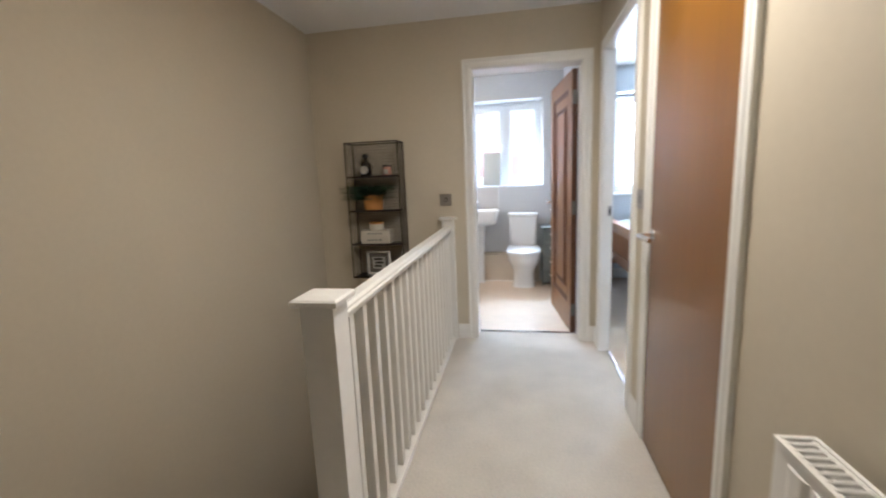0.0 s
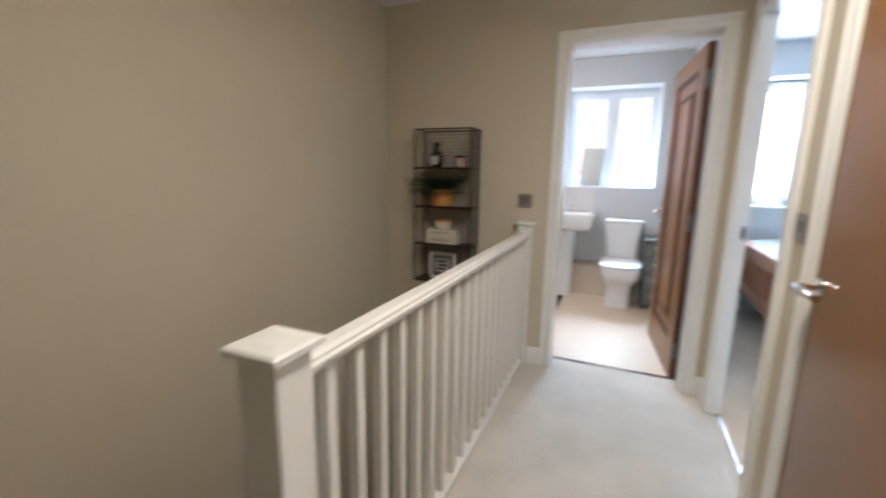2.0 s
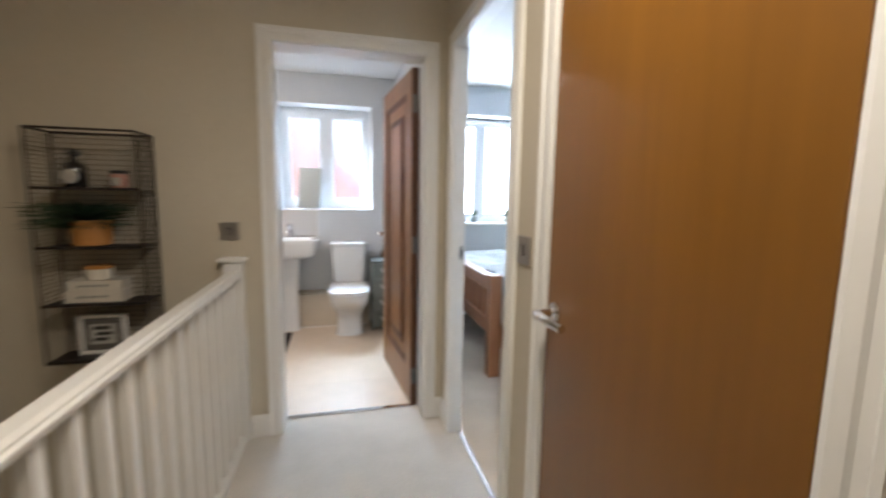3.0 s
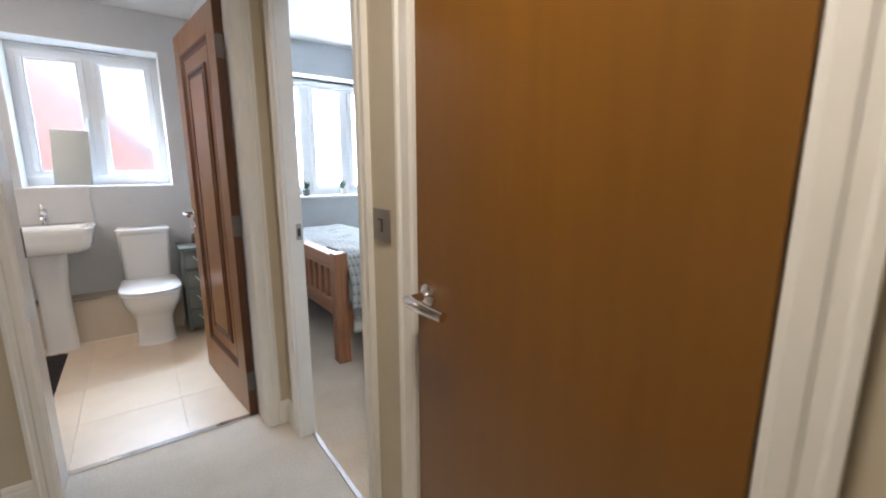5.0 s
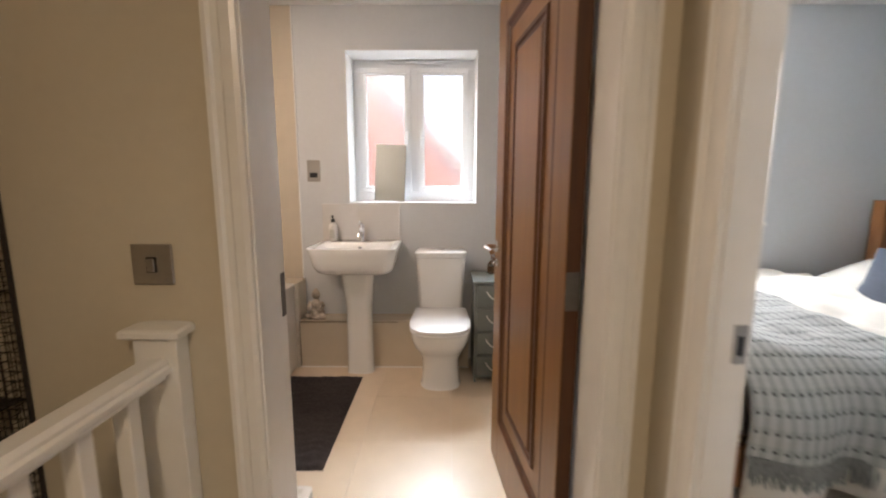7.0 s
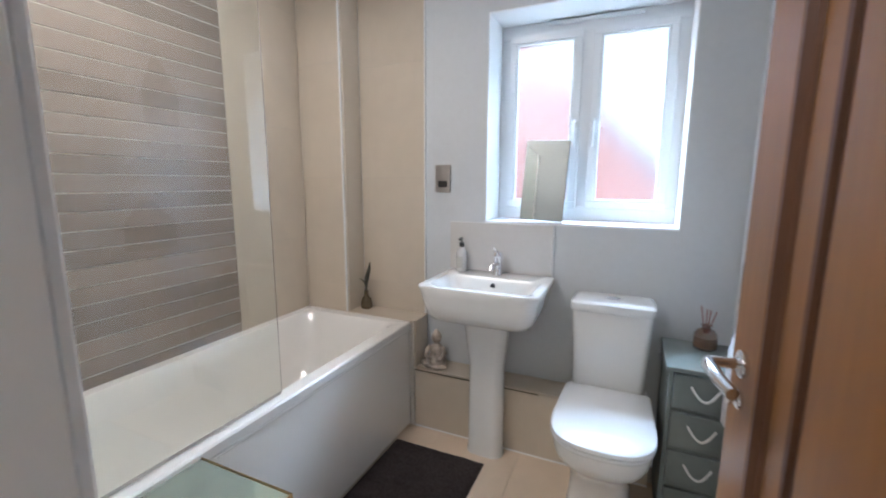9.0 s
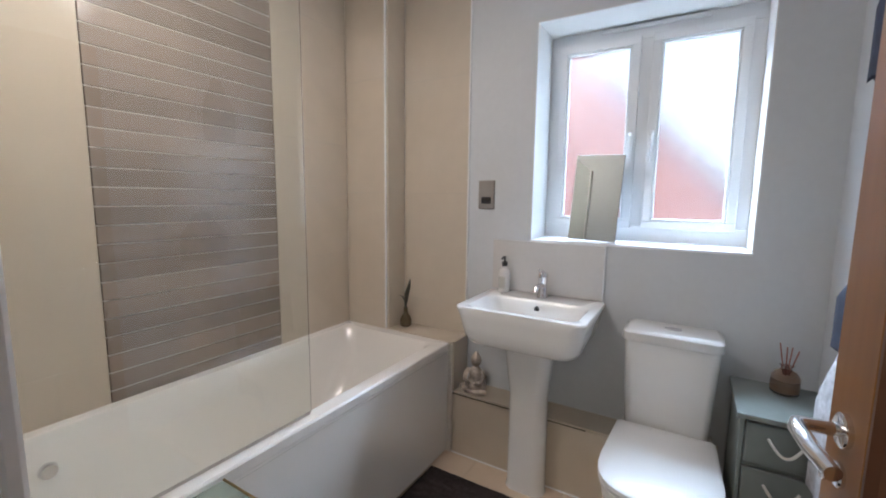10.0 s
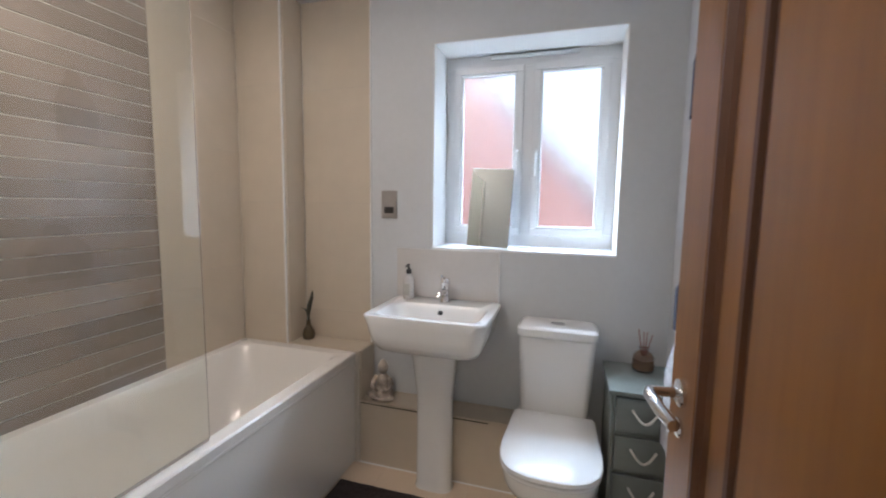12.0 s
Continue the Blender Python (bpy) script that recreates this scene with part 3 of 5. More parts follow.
# ---- windows ----
def casement_window(name, x0, x1, z0, z1, y, mullions, label, pane_mat, sash=0.045, outer=0.045, handles=True, low=0.045, high=0.045, post=0.03):
    win = tagged(thing(name, ((x0 + x1) / 2, y, z0), label, "window"), kind="structure")
    cx = (x0 + x1) / 2
    a, b, h = x0 - cx, x1 - cx, z1 - z0
    part("window_frame", boxes((a, b, 0, 0.07, 0, low), (a, b, 0, 0.07, h - high, h), (a, a + outer, 0, 0.07, low, h - high), (b - outer, b, 0, 0.07, low, h - high),
                               *[(m - cx - post, m - cx + post, 0, 0.07, low, h - high) for m in mullions], bevel=0.003), M_UPVC, win)
    edges = [a + outer] + [v for m in mullions for v in (m - cx - post, m - cx + post)] + [b - outer]
    for k in range(0, len(edges), 2):
        s0, s1 = edges[k] - 0.012, edges[k + 1] + 0.012
        t0, t1 = low - 0.012, h - high + 0.012
        sash_ob = part("casement", boxes((s0, s1, -0.016, 0.045, t0, t0 + sash), (s0, s1, -0.016, 0.045, t1 - sash, t1), (s0, s0 + sash, -0.016, 0.045, t0 + sash, t1 - sash), (s1 - sash, s1, -0.016, 0.045, t0 + sash, t1 - sash), bevel=0.004, seg=2), M_UPVC, win)
        part("bead", boxes((s0 + sash, s1 - sash, -0.010, 0.010, t0 + sash, t0 + sash + 0.012), (s0 + sash, s1 - sash, -0.010, 0.010, t1 - sash - 0.012, t1 - sash), (s0 + sash, s0 + sash + 0.012, -0.010, 0.010, t0 + sash + 0.012, t1 - sash - 0.012), (s1 - sash - 0.012, s1 - sash, -0.010, 0.010, t0 + sash + 0.012, t1 - sash - 0.012), bevel=0.004), M_UPVC, sash_ob)
        part("gasket", boxes((s0 + sash, s1 - sash, 0.006, 0.012, t0 + sash, t0 + sash + 0.004), (s0 + sash, s1 - sash, 0.006, 0.012, t1 - sash - 0.004, t1 - sash), (s0 + sash, s0 + sash + 0.004, 0.006, 0.012, t0 + sash, t1 - sash), (s1 - sash - 0.004, s1 - sash, 0.006, 0.012, t0 + sash, t1 - sash)), M_BLACK, sash_ob)
        pane = part("pane", boxes((s0 + sash - 0.004, s1 - sash + 0.004, 0.014, 0.018, t0 + sash - 0.004, t1 - sash + 0.004)), pane_mat, sash_ob)
        pane.visible_shadow = False
        if handles:
            hx = (s1 - sash / 2) if k == 0 else (s0 + sash / 2)
            bm = boxes((hx - 0.009, hx + 0.009, -0.028, -0.016, h * 0.44, h * 0.44 + 0.07), bevel=0.003)
            tube(bm, [(hx, -0.028, h * 0.44 + 0.055), (hx, -0.042, h * 0.44 + 0.05), (hx, -0.044, h * 0.44 - 0.02), (hx, -0.040, h * 0.44 - 0.07)], [0.008, 0.009, 0.008, 0.006], 8)
            part("window_handle", bm, M_UPVC, sash_ob, "white window lever", True)
    return win


bath_window = casement_window("window_1", WX0, WX1, WZ0 + 0.012, WZ1, 5.19, [(WX0 + WX1) / 2], "white plastic two-light window with frosted panes", M_FROST, sash=0.036, outer=0.061, low=0.074, high=0.072, post=0.037)
part("trickle_vent", boxes((-0.20, 0.24, -0.020, 0.0, 0.972, 0.990), (-0.19, 0.23, -0.028, -0.020, 0.976, 0.984), bevel=0.003), M_UPVC, bath_window, "slim white trickle vent")
structure("window_sill", boxes((WX0 + 0.001, WX1 - 0.001, WY - 0.004, 5.19, WZ0, WZ0 + 0.011), bevel=0.002), M_UPVC, "tiled bathroom window sill")
bed_window = casement_window("window_2", VX0, VX1, VZ0 + 0.022, VZ1, 5.19, [1.55, 1.96], "white plastic bedroom window with three lights", M_PANE, handles=False)
structure("window_sill", boxes((VX0 + 0.001, VX1 - 0.001, WY - 0.025, 5.19, VZ0, VZ0 + 0.021), bevel=0.004), M_GLOSS, "white painted bedroom window sill")

# ---- bathroom ----
RIM = 0.60
bath = thing("bathtub", (-1.22, 3.94, 0.0), "white acrylic bathtub with a white side panel", "bathtub")
HX0, HX1, HY0, HY1 = -0.350, 0.345, -0.855, 0.845
bm = bmesh.new()
rings = [rect_ring(HX0, HX1, HY0, HY1, RIM - 0.035, 0.012), rect_ring(HX0, HX1, HY0, HY1, RIM - 0.006, 0.012), rect_ring(HX0 + 0.006, HX1 - 0.006, HY0 + 0.006, HY1 - 0.006, RIM, 0.012),
         rect_ring(HX0 + 0.05, HX1 - 0.06, HY0 + 0.07, HY1 - 0.06, RIM, 0.07), rect_ring(HX0 + 0.058, HX1 - 0.068, HY0 + 0.08, HY1 - 0.07, RIM - 0.012, 0.08),
         rect_ring(HX0 + 0.085, HX1 - 0.095, HY0 + 0.12, HY1 - 0.13, RIM - 0.20, 0.10), rect_ring(HX0 + 0.12, HX1 - 0.13, HY0 + 0.17, HY1 - 0.25, RIM - 0.36, 0.12),
         rect_ring(HX0 + 0.17, HX1 - 0.18, HY0 + 0.24, HY1 - 0.34, RIM - 0.40, 0.12)]
loft(bm, rings, cap0=False)
part("tub", bm, M_ACRYLIC, bath, "glossy white bath shell", True)
part("side_panel", boxes((HX1 - 0.025, HX1 - 0.008, HY0, HY1, 0.012, RIM - 0.037), bevel=0.004), M_ACRYLIC, bath, "plain white bath panel")
part("panel_trim", boxes((HX1 - 0.010, HX1 - 0.002, HY0, HY1, RIM - 0.052, RIM - 0.037), bevel=0.003), M_ACRYLIC, bath)
# Dark strip added for the shade below the side panel; no real plinth.
part("panel_gap_shade", boxes((HX1 - 0.05, HX1 - 0.03, HY0, HY1, -0.004, 0.05)), M_DARK, bath, "dark strip standing in for the shade under the panel")
bm = bmesh.new()
tube(bm, [(-0.292, -0.54, RIM - 0.115), (-0.272, -0.54, RIM - 0.113), (-0.262, -0.54, RIM - 0.113)], [0.026, 0.025, 0.020], 24)
part("overflow", bm, M_CHROME, bath, "chrome bath overflow knob", True)

screen = thing("shower_screen", (-0.915, 3.095, RIM + 0.001), "clear frameless glass bath screen with a white wall profile", "shower screen")
screen_pane = part("screen_glass", boxes((-0.003, 0.003, 0.012, 0.824, 0.012, 1.42), bevel=0.0008), M_GLASS, screen)
screen_pane.visible_shadow = False
part("wall_profile", boxes((-0.012, 0.012, -0.010, 0.014, 0.0, 1.43), bevel=0.003), M_UPVC, screen, "white upright wall profile")
part("seal", boxes((-0.0025, 0.0025, 0.02, 0.820, 0.004, 0.012)), M_BRUSHED, screen, "dark rubber seal")

# corner column, ledge and low boxing
column = structure("column", boxes((BX, -1.29, 4.80, WY, 0.0, 2.41)), M_GROUT, "tiled corner column at the bath end")
structure("bath_ledge", boxes((-1.289, -0.865, 4.787, WY - 0.001, 0.0, RIM - 0.009)), M_GROUT, "boxed ledge behind the bath")
boxing = structure("pipe_boxing", boxes((-0.864, 0.30, 4.808, WY - 0.001, -0.005, 0.327)), M_GROUT, "low tiled pipe boxing behind basin and toilet")
structure("trim", boxes((-0.862, 0.30, 4.7925, 4.7985, -0.004, 0.005), bevel=0.001), M_UPVC, "white sealant line along the foot of the boxing")
# The shadow below the boxing's top tile, painted as a thin dark strip.
structure("trim", boxes((-0.862, -0.19, 4.7945, 4.7985, 0.3245, 0.3275)), M_DARK, "dark strip painting the shadow gap under the boxing top")
structure("trim", boxes((-0.1815, -0.176, WY - 0.012, WY - 0.001, 0.875, 1.124), (-0.72, -0.176, WY - 0.012, WY - 0.001, 1.1245, 1.1275)), M_UPVC, "thin white edge trim of the splashback")
# Thin white slabs over the sides and top of both window reveals.
for wall, x0, x1, z0, z1 in (("window_lining", WX0, WX1, WZ0 + 0.012, WZ1), ("window_lining", VX0, VX1, VZ0 + 0.022, VZ1)):
    structure(wall, boxes((x0, x0 + 0.004, WY + 0.002, 5.189, z0, z1 - 0.004), (x1 - 0.004, x1, WY + 0.002, 5.189, z0, z1 - 0.004), (x0, x1, WY + 0.002, 5.189, z1 - 0.004, z1)), M_CEIL, "thin white slabs over the window reveal")
structure("trim", boxes((-0.874, -0.868, WY - 0.014, WY - 0.001, RIM, 2.408)), M_UPVC, "thin white tile edge trim")
structure("trim", boxes((-1.296, -1.289, 4.788, 4.796, RIM, 2.408)), M_UPVC, "thin white tile edge trim")


def tiles(parent, axis, out, face, us, vs, mat, thick=0.009, gap=0.0016, grout=None, name="tile"):
    """Tiles between the given joint lines us and vs, each an object under parent; face: where their seen face lies."""
    meshes = {}
    if grout:
        t0, t1 = sorted((face - out * 0.0008, face - out * (thick - 0.0006)))
        a0, a1, b0, b1 = us[0] + 0.003, us[-1] - 0.003, vs[0] + 0.003, vs[-1] - 0.003
        slab = {"x": (t0, t1, a0, a1, b0, b1), "y": (a0, a1, t0, t1, b0, b1), "z": (a0, a1, b0, b1, t0, t1)}[axis]
        part("joint_bed", boxes(slab), grout, parent)
    for u0, u1 in zip(us, us[1:]):
        for v0, v1 in zip(vs, vs[1:]):
            w, h = round(u1 - u0 - gap, 4), round(v1 - v0 - gap, 4)
            if (w, h) not in meshes:
                b = bmesh.new()
                t0, t1 = sorted((0, -out * thick))
                args = {"x": (t0, t1, -w / 2, w / 2, -h / 2, h / 2), "y": (-w / 2, w / 2, t0, t1, -h / 2, h / 2), "z": (-w / 2, w / 2, -h / 2, h / 2, t0, t1)}[axis]
                box(b, *args, bevel=0.0007)
                me = bpy.data.meshes.new(name)
                bmesh.ops.recalc_face_normals(b, faces=b.faces)
                b.to_mesh(me)
                b.free()
                me.materials.append(mat)
                meshes[w, h] = me
            o = new(name, meshes[w, h])
            cu, cv = (u0 + u1) / 2, (v0 + v1) / 2
            o.location = {"x": (face, cu, cv), "y": (cu, face, cv), "z": (cu, cv, face)}[axis]
            o.parent = parent


basin = thing("wash_basin", (-0.435, WY, 0.0), "white ceramic pedestal wash basin with a chrome mixer tap", "wash basin")
BZ = 0.875
bm = bmesh.new()
rings = [rect_ring(-0.165, 0.165, -0.345, -0.005, BZ - 0.176, 0.07), rect_ring(-0.205, 0.205, -0.382, -0.005, BZ - 0.172, 0.07), rect_ring(-0.232, 0.232, -0.408, -0.004, BZ - 0.158, 0.07),
         rect_ring(-0.247, 0.247, -0.421, -0.004, BZ - 0.132, 0.065), rect_ring(-0.257, 0.257, -0.428, -0.004, BZ - 0.09, 0.06), rect_ring(-0.266, 0.266, -0.433, -0.003, BZ - 0.045, 0.055),
         rect_ring(-0.275, 0.275, -0.44, -0.003, BZ - 0.008, 0.045), rect_ring(-0.272, 0.272, -0.437, -0.004, BZ - 0.001, 0.045), rect_ring(-0.265, 0.265, -0.43, -0.008, BZ, 0.045),
         rect_ring(-0.235, 0.235, -0.405, -0.135, BZ - 0.002, 0.05), rect_ring(-0.225, 0.225, -0.395, -0.145, BZ - 0.014, 0.055), rect_ring(-0.18, 0.18, -0.34, -0.16, BZ - 0.10, 0.06), rect_ring(-0.12, 0.12, -0.29, -0.19, BZ - 0.118, 0.05)]
loft(bm, rings)
part("bowl", bm, M_CERAMIC, basin, "square white ceramic bowl", True)
bm = bmesh.new()
rings = [rect_ring(-0.092, 0.092, -0.27, -0.155, 0.0, 0.05, 6), rect_ring(-0.088, 0.088, -0.265, -0.155, 0.02, 0.05, 6), rect_ring(-0.085, 0.085, -0.27, -0.155, 0.45, 0.05, 6), rect_ring(-0.11, 0.11, -0.30, -0.155, BZ - 0.155, 0.05, 6)]
loft(bm, rings)
part("pedestal", bm, M_CERAMIC, basin, "tall white ceramic pedestal", True)
# Solid black plug in place of the overflow's shaded opening.
bm = bmesh.new()
tube(bm, [(0, -0.1449, BZ - 0.040), (0, -0.153, BZ - 0.042)], [0.013, 0.012], 16)
part("overflow", bm, M_BLACK, basin, "black plug standing in for the shade in the overflow hole", True)
tap = part("tap", lathe(bmesh.new(), [(0.026, 0), (0.026, 0.006), (0.021, 0.012), (0.021, 0.085), (0.023, 0.090), (0.023, 0.112), (0.018, 0.118)], 20, (0.0, -0.075, BZ)), M_CHROME, basin, "chrome mixer tap", True)
bm = bmesh.new()
tube(bm, [(0, -0.085, BZ + 0.055), (0, -0.13, BZ + 0.062), (0, -0.175, BZ + 0.056), (0, -0.182, BZ + 0.042)], [0.015, 0.013, 0.012, 0.011], 12)
part("spout", bm, M_CHROME, tap, "", True)
bm = bmesh.new()
tube(bm, [(0, -0.075, BZ + 0.116), (0.0, -0.095, BZ + 0.126), (0.0, -0.135, BZ + 0.138)], [0.010, 0.008, 0.006], 10)
part("lever", bm, M_CHROME, tap, "", True)
splash = structure("splashback", boxes((-0.72, -0.182, WY - 0.010, WY - 0.001, 0.875, 1.124), bevel=0.0015), M_SPLASH, "beige tile splashback above the basin")

toilet = thing("toilet", (0.108, WY, 0.0), "white ceramic close-coupled toilet with a closed lid", "toilet")


def d_ring(w, y0, y1, z, n=18):
    """A D shape: straight at the back, round at the front."""
    pts = []
    r = w / 2
    ym = y0 + r * 1.05
    for k in range(n + 1):
        a = math.pi * k / n
        c, s_ = math.cos(a), max(math.sin(a), 0.0)
        pts.append((r * math.copysign(abs(c) ** 0.74, c), ym - (ym - y0) * s_ ** 0.74, z))
    return [(r * 0.92, y1, z)] + pts + [(-r * 0.92, y1, z)]


bm = bmesh.new()
loft(bm, [d_ring(0.255, -0.50, -0.05, 0.0), d_ring(0.24, -0.485, -0.05, 0.02), d_ring(0.232, -0.475, -0.05, 0.13), d_ring(0.242, -0.49, -0.05, 0.19), d_ring(0.285, -0.545, -0.05, 0.245), d_ring(0.325, -0.605, -0.05, 0.295), d_ring(0.348, -0.637, -0.05, 0.34), d_ring(0.355, -0.645, -0.05, 0.375), d_ring(0.355, -0.645, -0.05, 0.392)])
part("pan", bm, M_CERAMIC, toilet, "", True)
bm = bmesh.new()
loft(bm, [d_ring(0.362, -0.652, -0.195, 0.393), d_ring(0.370, -0.658, -0.195, 0.400), d_ring(0.370, -0.658, -0.195, 0.408), d_ring(0.362, -0.652, -0.195, 0.413)])
part("seat", bm, M_UPVC, toilet, "glossy white toilet seat", True)
bm = bmesh.new()
loft(bm, [d_ring(0.366, -0.655, -0.19, 0.4145), d_ring(0.374, -0.662, -0.19, 0.420), d_ring(0.372, -0.660, -0.19, 0.432), d_ring(0.35, -0.64, -0.195, 0.440), d_ring(0.20, -0.52, -0.25, 0.443)])
part("lid", bm, M_UPVC, toilet, "glossy white toilet lid", True)
bm = bmesh.new()
loft(bm, [rect_ring(-0.145, 0.145, -0.175, -0.01, 0.385, 0.03), rect_ring(-0.150, 0.150, -0.18, -0.01, 0.45, 0.03), rect_ring(-0.165, 0.165, -0.19, -0.01, 0.775, 0.03)])
part("cistern", bm, M_CERAMIC, toilet, "", True)
bm = bmesh.new()
loft(bm, [rect_ring(-0.168, 0.168, -0.195, -0.008, 0.777, 0.03), rect_ring(-0.173, 0.173, -0.20, -0.006, 0.785, 0.032), rect_ring(-0.172, 0.172, -0.199, -0.006, 0.812, 0.032), rect_ring(-0.160, 0.160, -0.188, -0.012, 0.822, 0.03)])
part("cistern_lid", bm, M_CERAMIC, toilet, "", True)
bm = bmesh.new()
loft(bm, [[(0.032 * math.cos(2 * math.pi * i / 24), -0.10 + 0.019 * math.sin(2 * math.pi * i / 24), z) for i in range(24)] for z in (0.822, 0.826)])
part("flush_button", bm, M_CHROME, toilet, "oval chrome flush button", True)

drawers = thing("drawer_unit", (0.440, 4.735, -0.005), "slim sage-grey wooden drawer unit with rope handles", "drawer unit")
DW, DD, DH = 0.118, 0.155, 0.655
part("carcass", boxes((-DW, -DW + 0.014, -DD, DD, 0.0, DH), (DW - 0.014, DW, -DD, DD, 0.0, DH), (-DW + 0.014, DW - 0.014, DD - 0.01, DD, 0.0, DH), *[(-DW + 0.014, DW - 0.014, -DD + 0.005, DD - 0.01, z, z + 0.012) for z in (0.03, 0.185, 0.34, 0.495)], bevel=0.0015), M_GREYPAINT, drawers)
part("top", boxes((-DW - 0.012, DW + 0.008, -DD - 0.016, DD, DH, DH + 0.018), bevel=0.004, seg=2), M_GREYPAINT, drawers)
for z in (0.045, 0.2, 0.355, 0.51):
    dr = part("drawer", boxes((-DW + 0.016, DW - 0.016, -DD - 0.004, DD - 0.02, z, z + 0.137), bevel=0.003), M_GREYPAINT, drawers)
    bm = bmesh.new()
    tube(bm, [(-0.045 + 0.09 * k / 10, -DD - 0.014 - 0.012 * math.sin(math.pi * k / 10), z + 0.098 - 0.045 * math.sin(math.pi * k / 10)) for k in range(11)], 0.0045, 8)
    part("rope_handle", bm, M_ROPE, dr, "white looped rope handle", True)

bm = bmesh.new()
MX, MY = 40, 76


def mat_height(x, y):
    rows_ = 0.5 + 0.5 * math.sin(y * 130 + 5 * noise.noise(Vector((x * 9, y * 9, 2.0))))
    return 0.015 + 0.006 * rows_ + 0.008 * noise.noise(Vector((x * 24, y * 24, 0.5))) + 0.006 * noise.noise(Vector((x * 80, y * 80, 4.0)))


_top = []
for i in range(MX + 1):
    _top.append([])
    for j in range(MY + 1):
        u, v = 2 * i / MX - 1, 2 * j / MY - 1
        x, y = u * 0.24, v * 0.455
        edge = max(abs(u) ** 14, abs(v) ** 24)
        _top[-1].append(bm.verts.new((x + 0.004 * noise.noise(Vector((x * 50, y * 50, 9.0))) * edge, y + 0.004 * noise.noise(Vector((y * 50, x * 50, 7.0))) * edge, mat_height(x, y) * (1 - edge) + 0.0015)))
for i in range(MX):
    for j in range(MY):
        bm.faces.new((_top[i][j], _top[i + 1][j], _top[i + 1][j + 1], _top[i][j + 1]))
_low = bmesh.ops.extrude_edge_only(bm, edges=[e for e in bm.edges if len(e.link_faces) == 1])["geom"]
for v in _low:
    if isinstance(v, bmesh.types.BMVert):
        v.co.z = 0.0005
mat_ob = tagged(part("bath_mat", bm, M_MAT, None, at=(-0.645, 4.185, 0.0), smooth=True), "dark charcoal tufted bath mat on the tiles", "bath mat")


# ---- bedroom ----
BEDX, BEDY = 2.085, 4.135
bed = thing("bed", (BEDX, BEDY, 0.0), "warm pine double bed with slatted head and foot boards", "bed")
BLX, BWY = 1.045, 0.735


def bed_board(x, height, posth, name):
    for sy in (-1, 1):
        part("bed_post", boxes((x - 0.042, x + 0.042, sy * BWY - 0.042, sy * BWY + 0.042, 0.0, posth), bevel=0.004, seg=2), M_PINE, bed)
    bd = part(name, boxes((x - 0.025, x + 0.025, -BWY + 0.042, BWY - 0.042, height - 0.09, height - 0.005), (x - 0.025, x + 0.025, -BWY + 0.042, BWY - 0.042, 0.30, 0.40), bevel=0.004), M_PINE_Y, bed)
    n = 12
    for k in range(n):
        y = -BWY + 0.10 + k * (2 * BWY - 0.2) / (n - 1)
        part("slat", boxes((x - 0.011, x + 0.011, y - 0.028, y + 0.028, 0.40, height - 0.09), bevel=0.002), M_PINE, bd)
    part("top_rail", boxes((x - 0.04, x + 0.04, -BWY + 0.042, BWY - 0.042, height - 0.005, height + 0.02), bevel=0.006, seg=2), M_PINE_Y, bd)


bed_board(-BLX + 0.045, 0.70, 0.735, "footboard")
bed_board(BLX - 0.045, 1.14, 1.16, "headboard")
for sy in (-1, 1):
    part("side_rail", boxes((-BLX + 0.087, BLX - 0.087, sy * BWY - 0.013, sy * BWY + 0.013, 0.20, 0.36), bevel=0.003), M_PINE_X, bed)
mattress = tagged(part("mattress", boxes((-0.93, 0.93, -0.70, 0.70, 0.0, 0.21), bevel=0.04, seg=3), M_MATTRESS, None, at=(BEDX, BEDY, 0.36), smooth=True), "thick pale mattress on the pine bed", "mattress")


def cloth(name, x0, x1, y_near, y_far, top, hang, mat, label, category, wave=0.012, thick=0.02, nx=60, ny=60, taper=None, seed=0.0, round_=0.08, fold=0.02):
    """A cover over the bed: flat on top, bending over the near edge and hanging down to hang."""
    bm = bmesh.new()
    uv = bm.loops.layers.uv.new('UVMap')
    where = {}
    grid = []
    for i in range(nx + 1):
        u = i / nx
        x = x0 + (x1 - x0) * u
        row = []
        low = hang(u) if callable(hang) else hang
        drop = top - low
        flat = y_far - y_near - round_
        total = flat + round_ * math.pi / 2 + max(drop - round_, 0.0)
        for j in range(ny + 1):
            s = total * j / ny
            if s < flat:
                y, z, f = y_far - s, top, 0.0
            elif s < flat + round_ * math.pi / 2:
                a = (s - flat) / round_
                y, z, f = y_near + round_ - round_ * math.sin(a), top - round_ + round_ * math.cos(a), a / 1.6
            else:
                d = s - flat - round_ * math.pi / 2
                y, z, f = y_near, top - round_ - d, 1.0
            nz = noise.noise(Vector((x * 3.1 + seed, y * 3.1, 0.3))) * wave * 2 + noise.noise(Vector((x * 9 + seed, y * 9, 1.7))) * wave * 0.6
            fl = math.sin(x * 21 + seed + 3 * noise.noise(Vector((x * 2, seed, 0)))) * fold * f * (0.3 + 0.7 * (top - z) / max(drop, 0.01))
            row.append(bm.verts.new((x, y - fl - abs(nz) * f * 0.5, z + nz * (1 - f))))
            where[row[-1]] = (x, s)
        grid.append(row)
    for a, b in zip(grid, grid[1:]):
        for j in range(ny):
            for lp in bm.faces.new((a[j], a[j + 1], b[j + 1], b[j])).loops:
                lp[uv].uv = where[lp.vert]
    ob = part(name, bm, mat, smooth=True)
    so = ob.modifiers.new("thick", "SOLIDIFY")
    so.thickness, so.offset = thick, 0.0
    return tagged(ob, label, category)


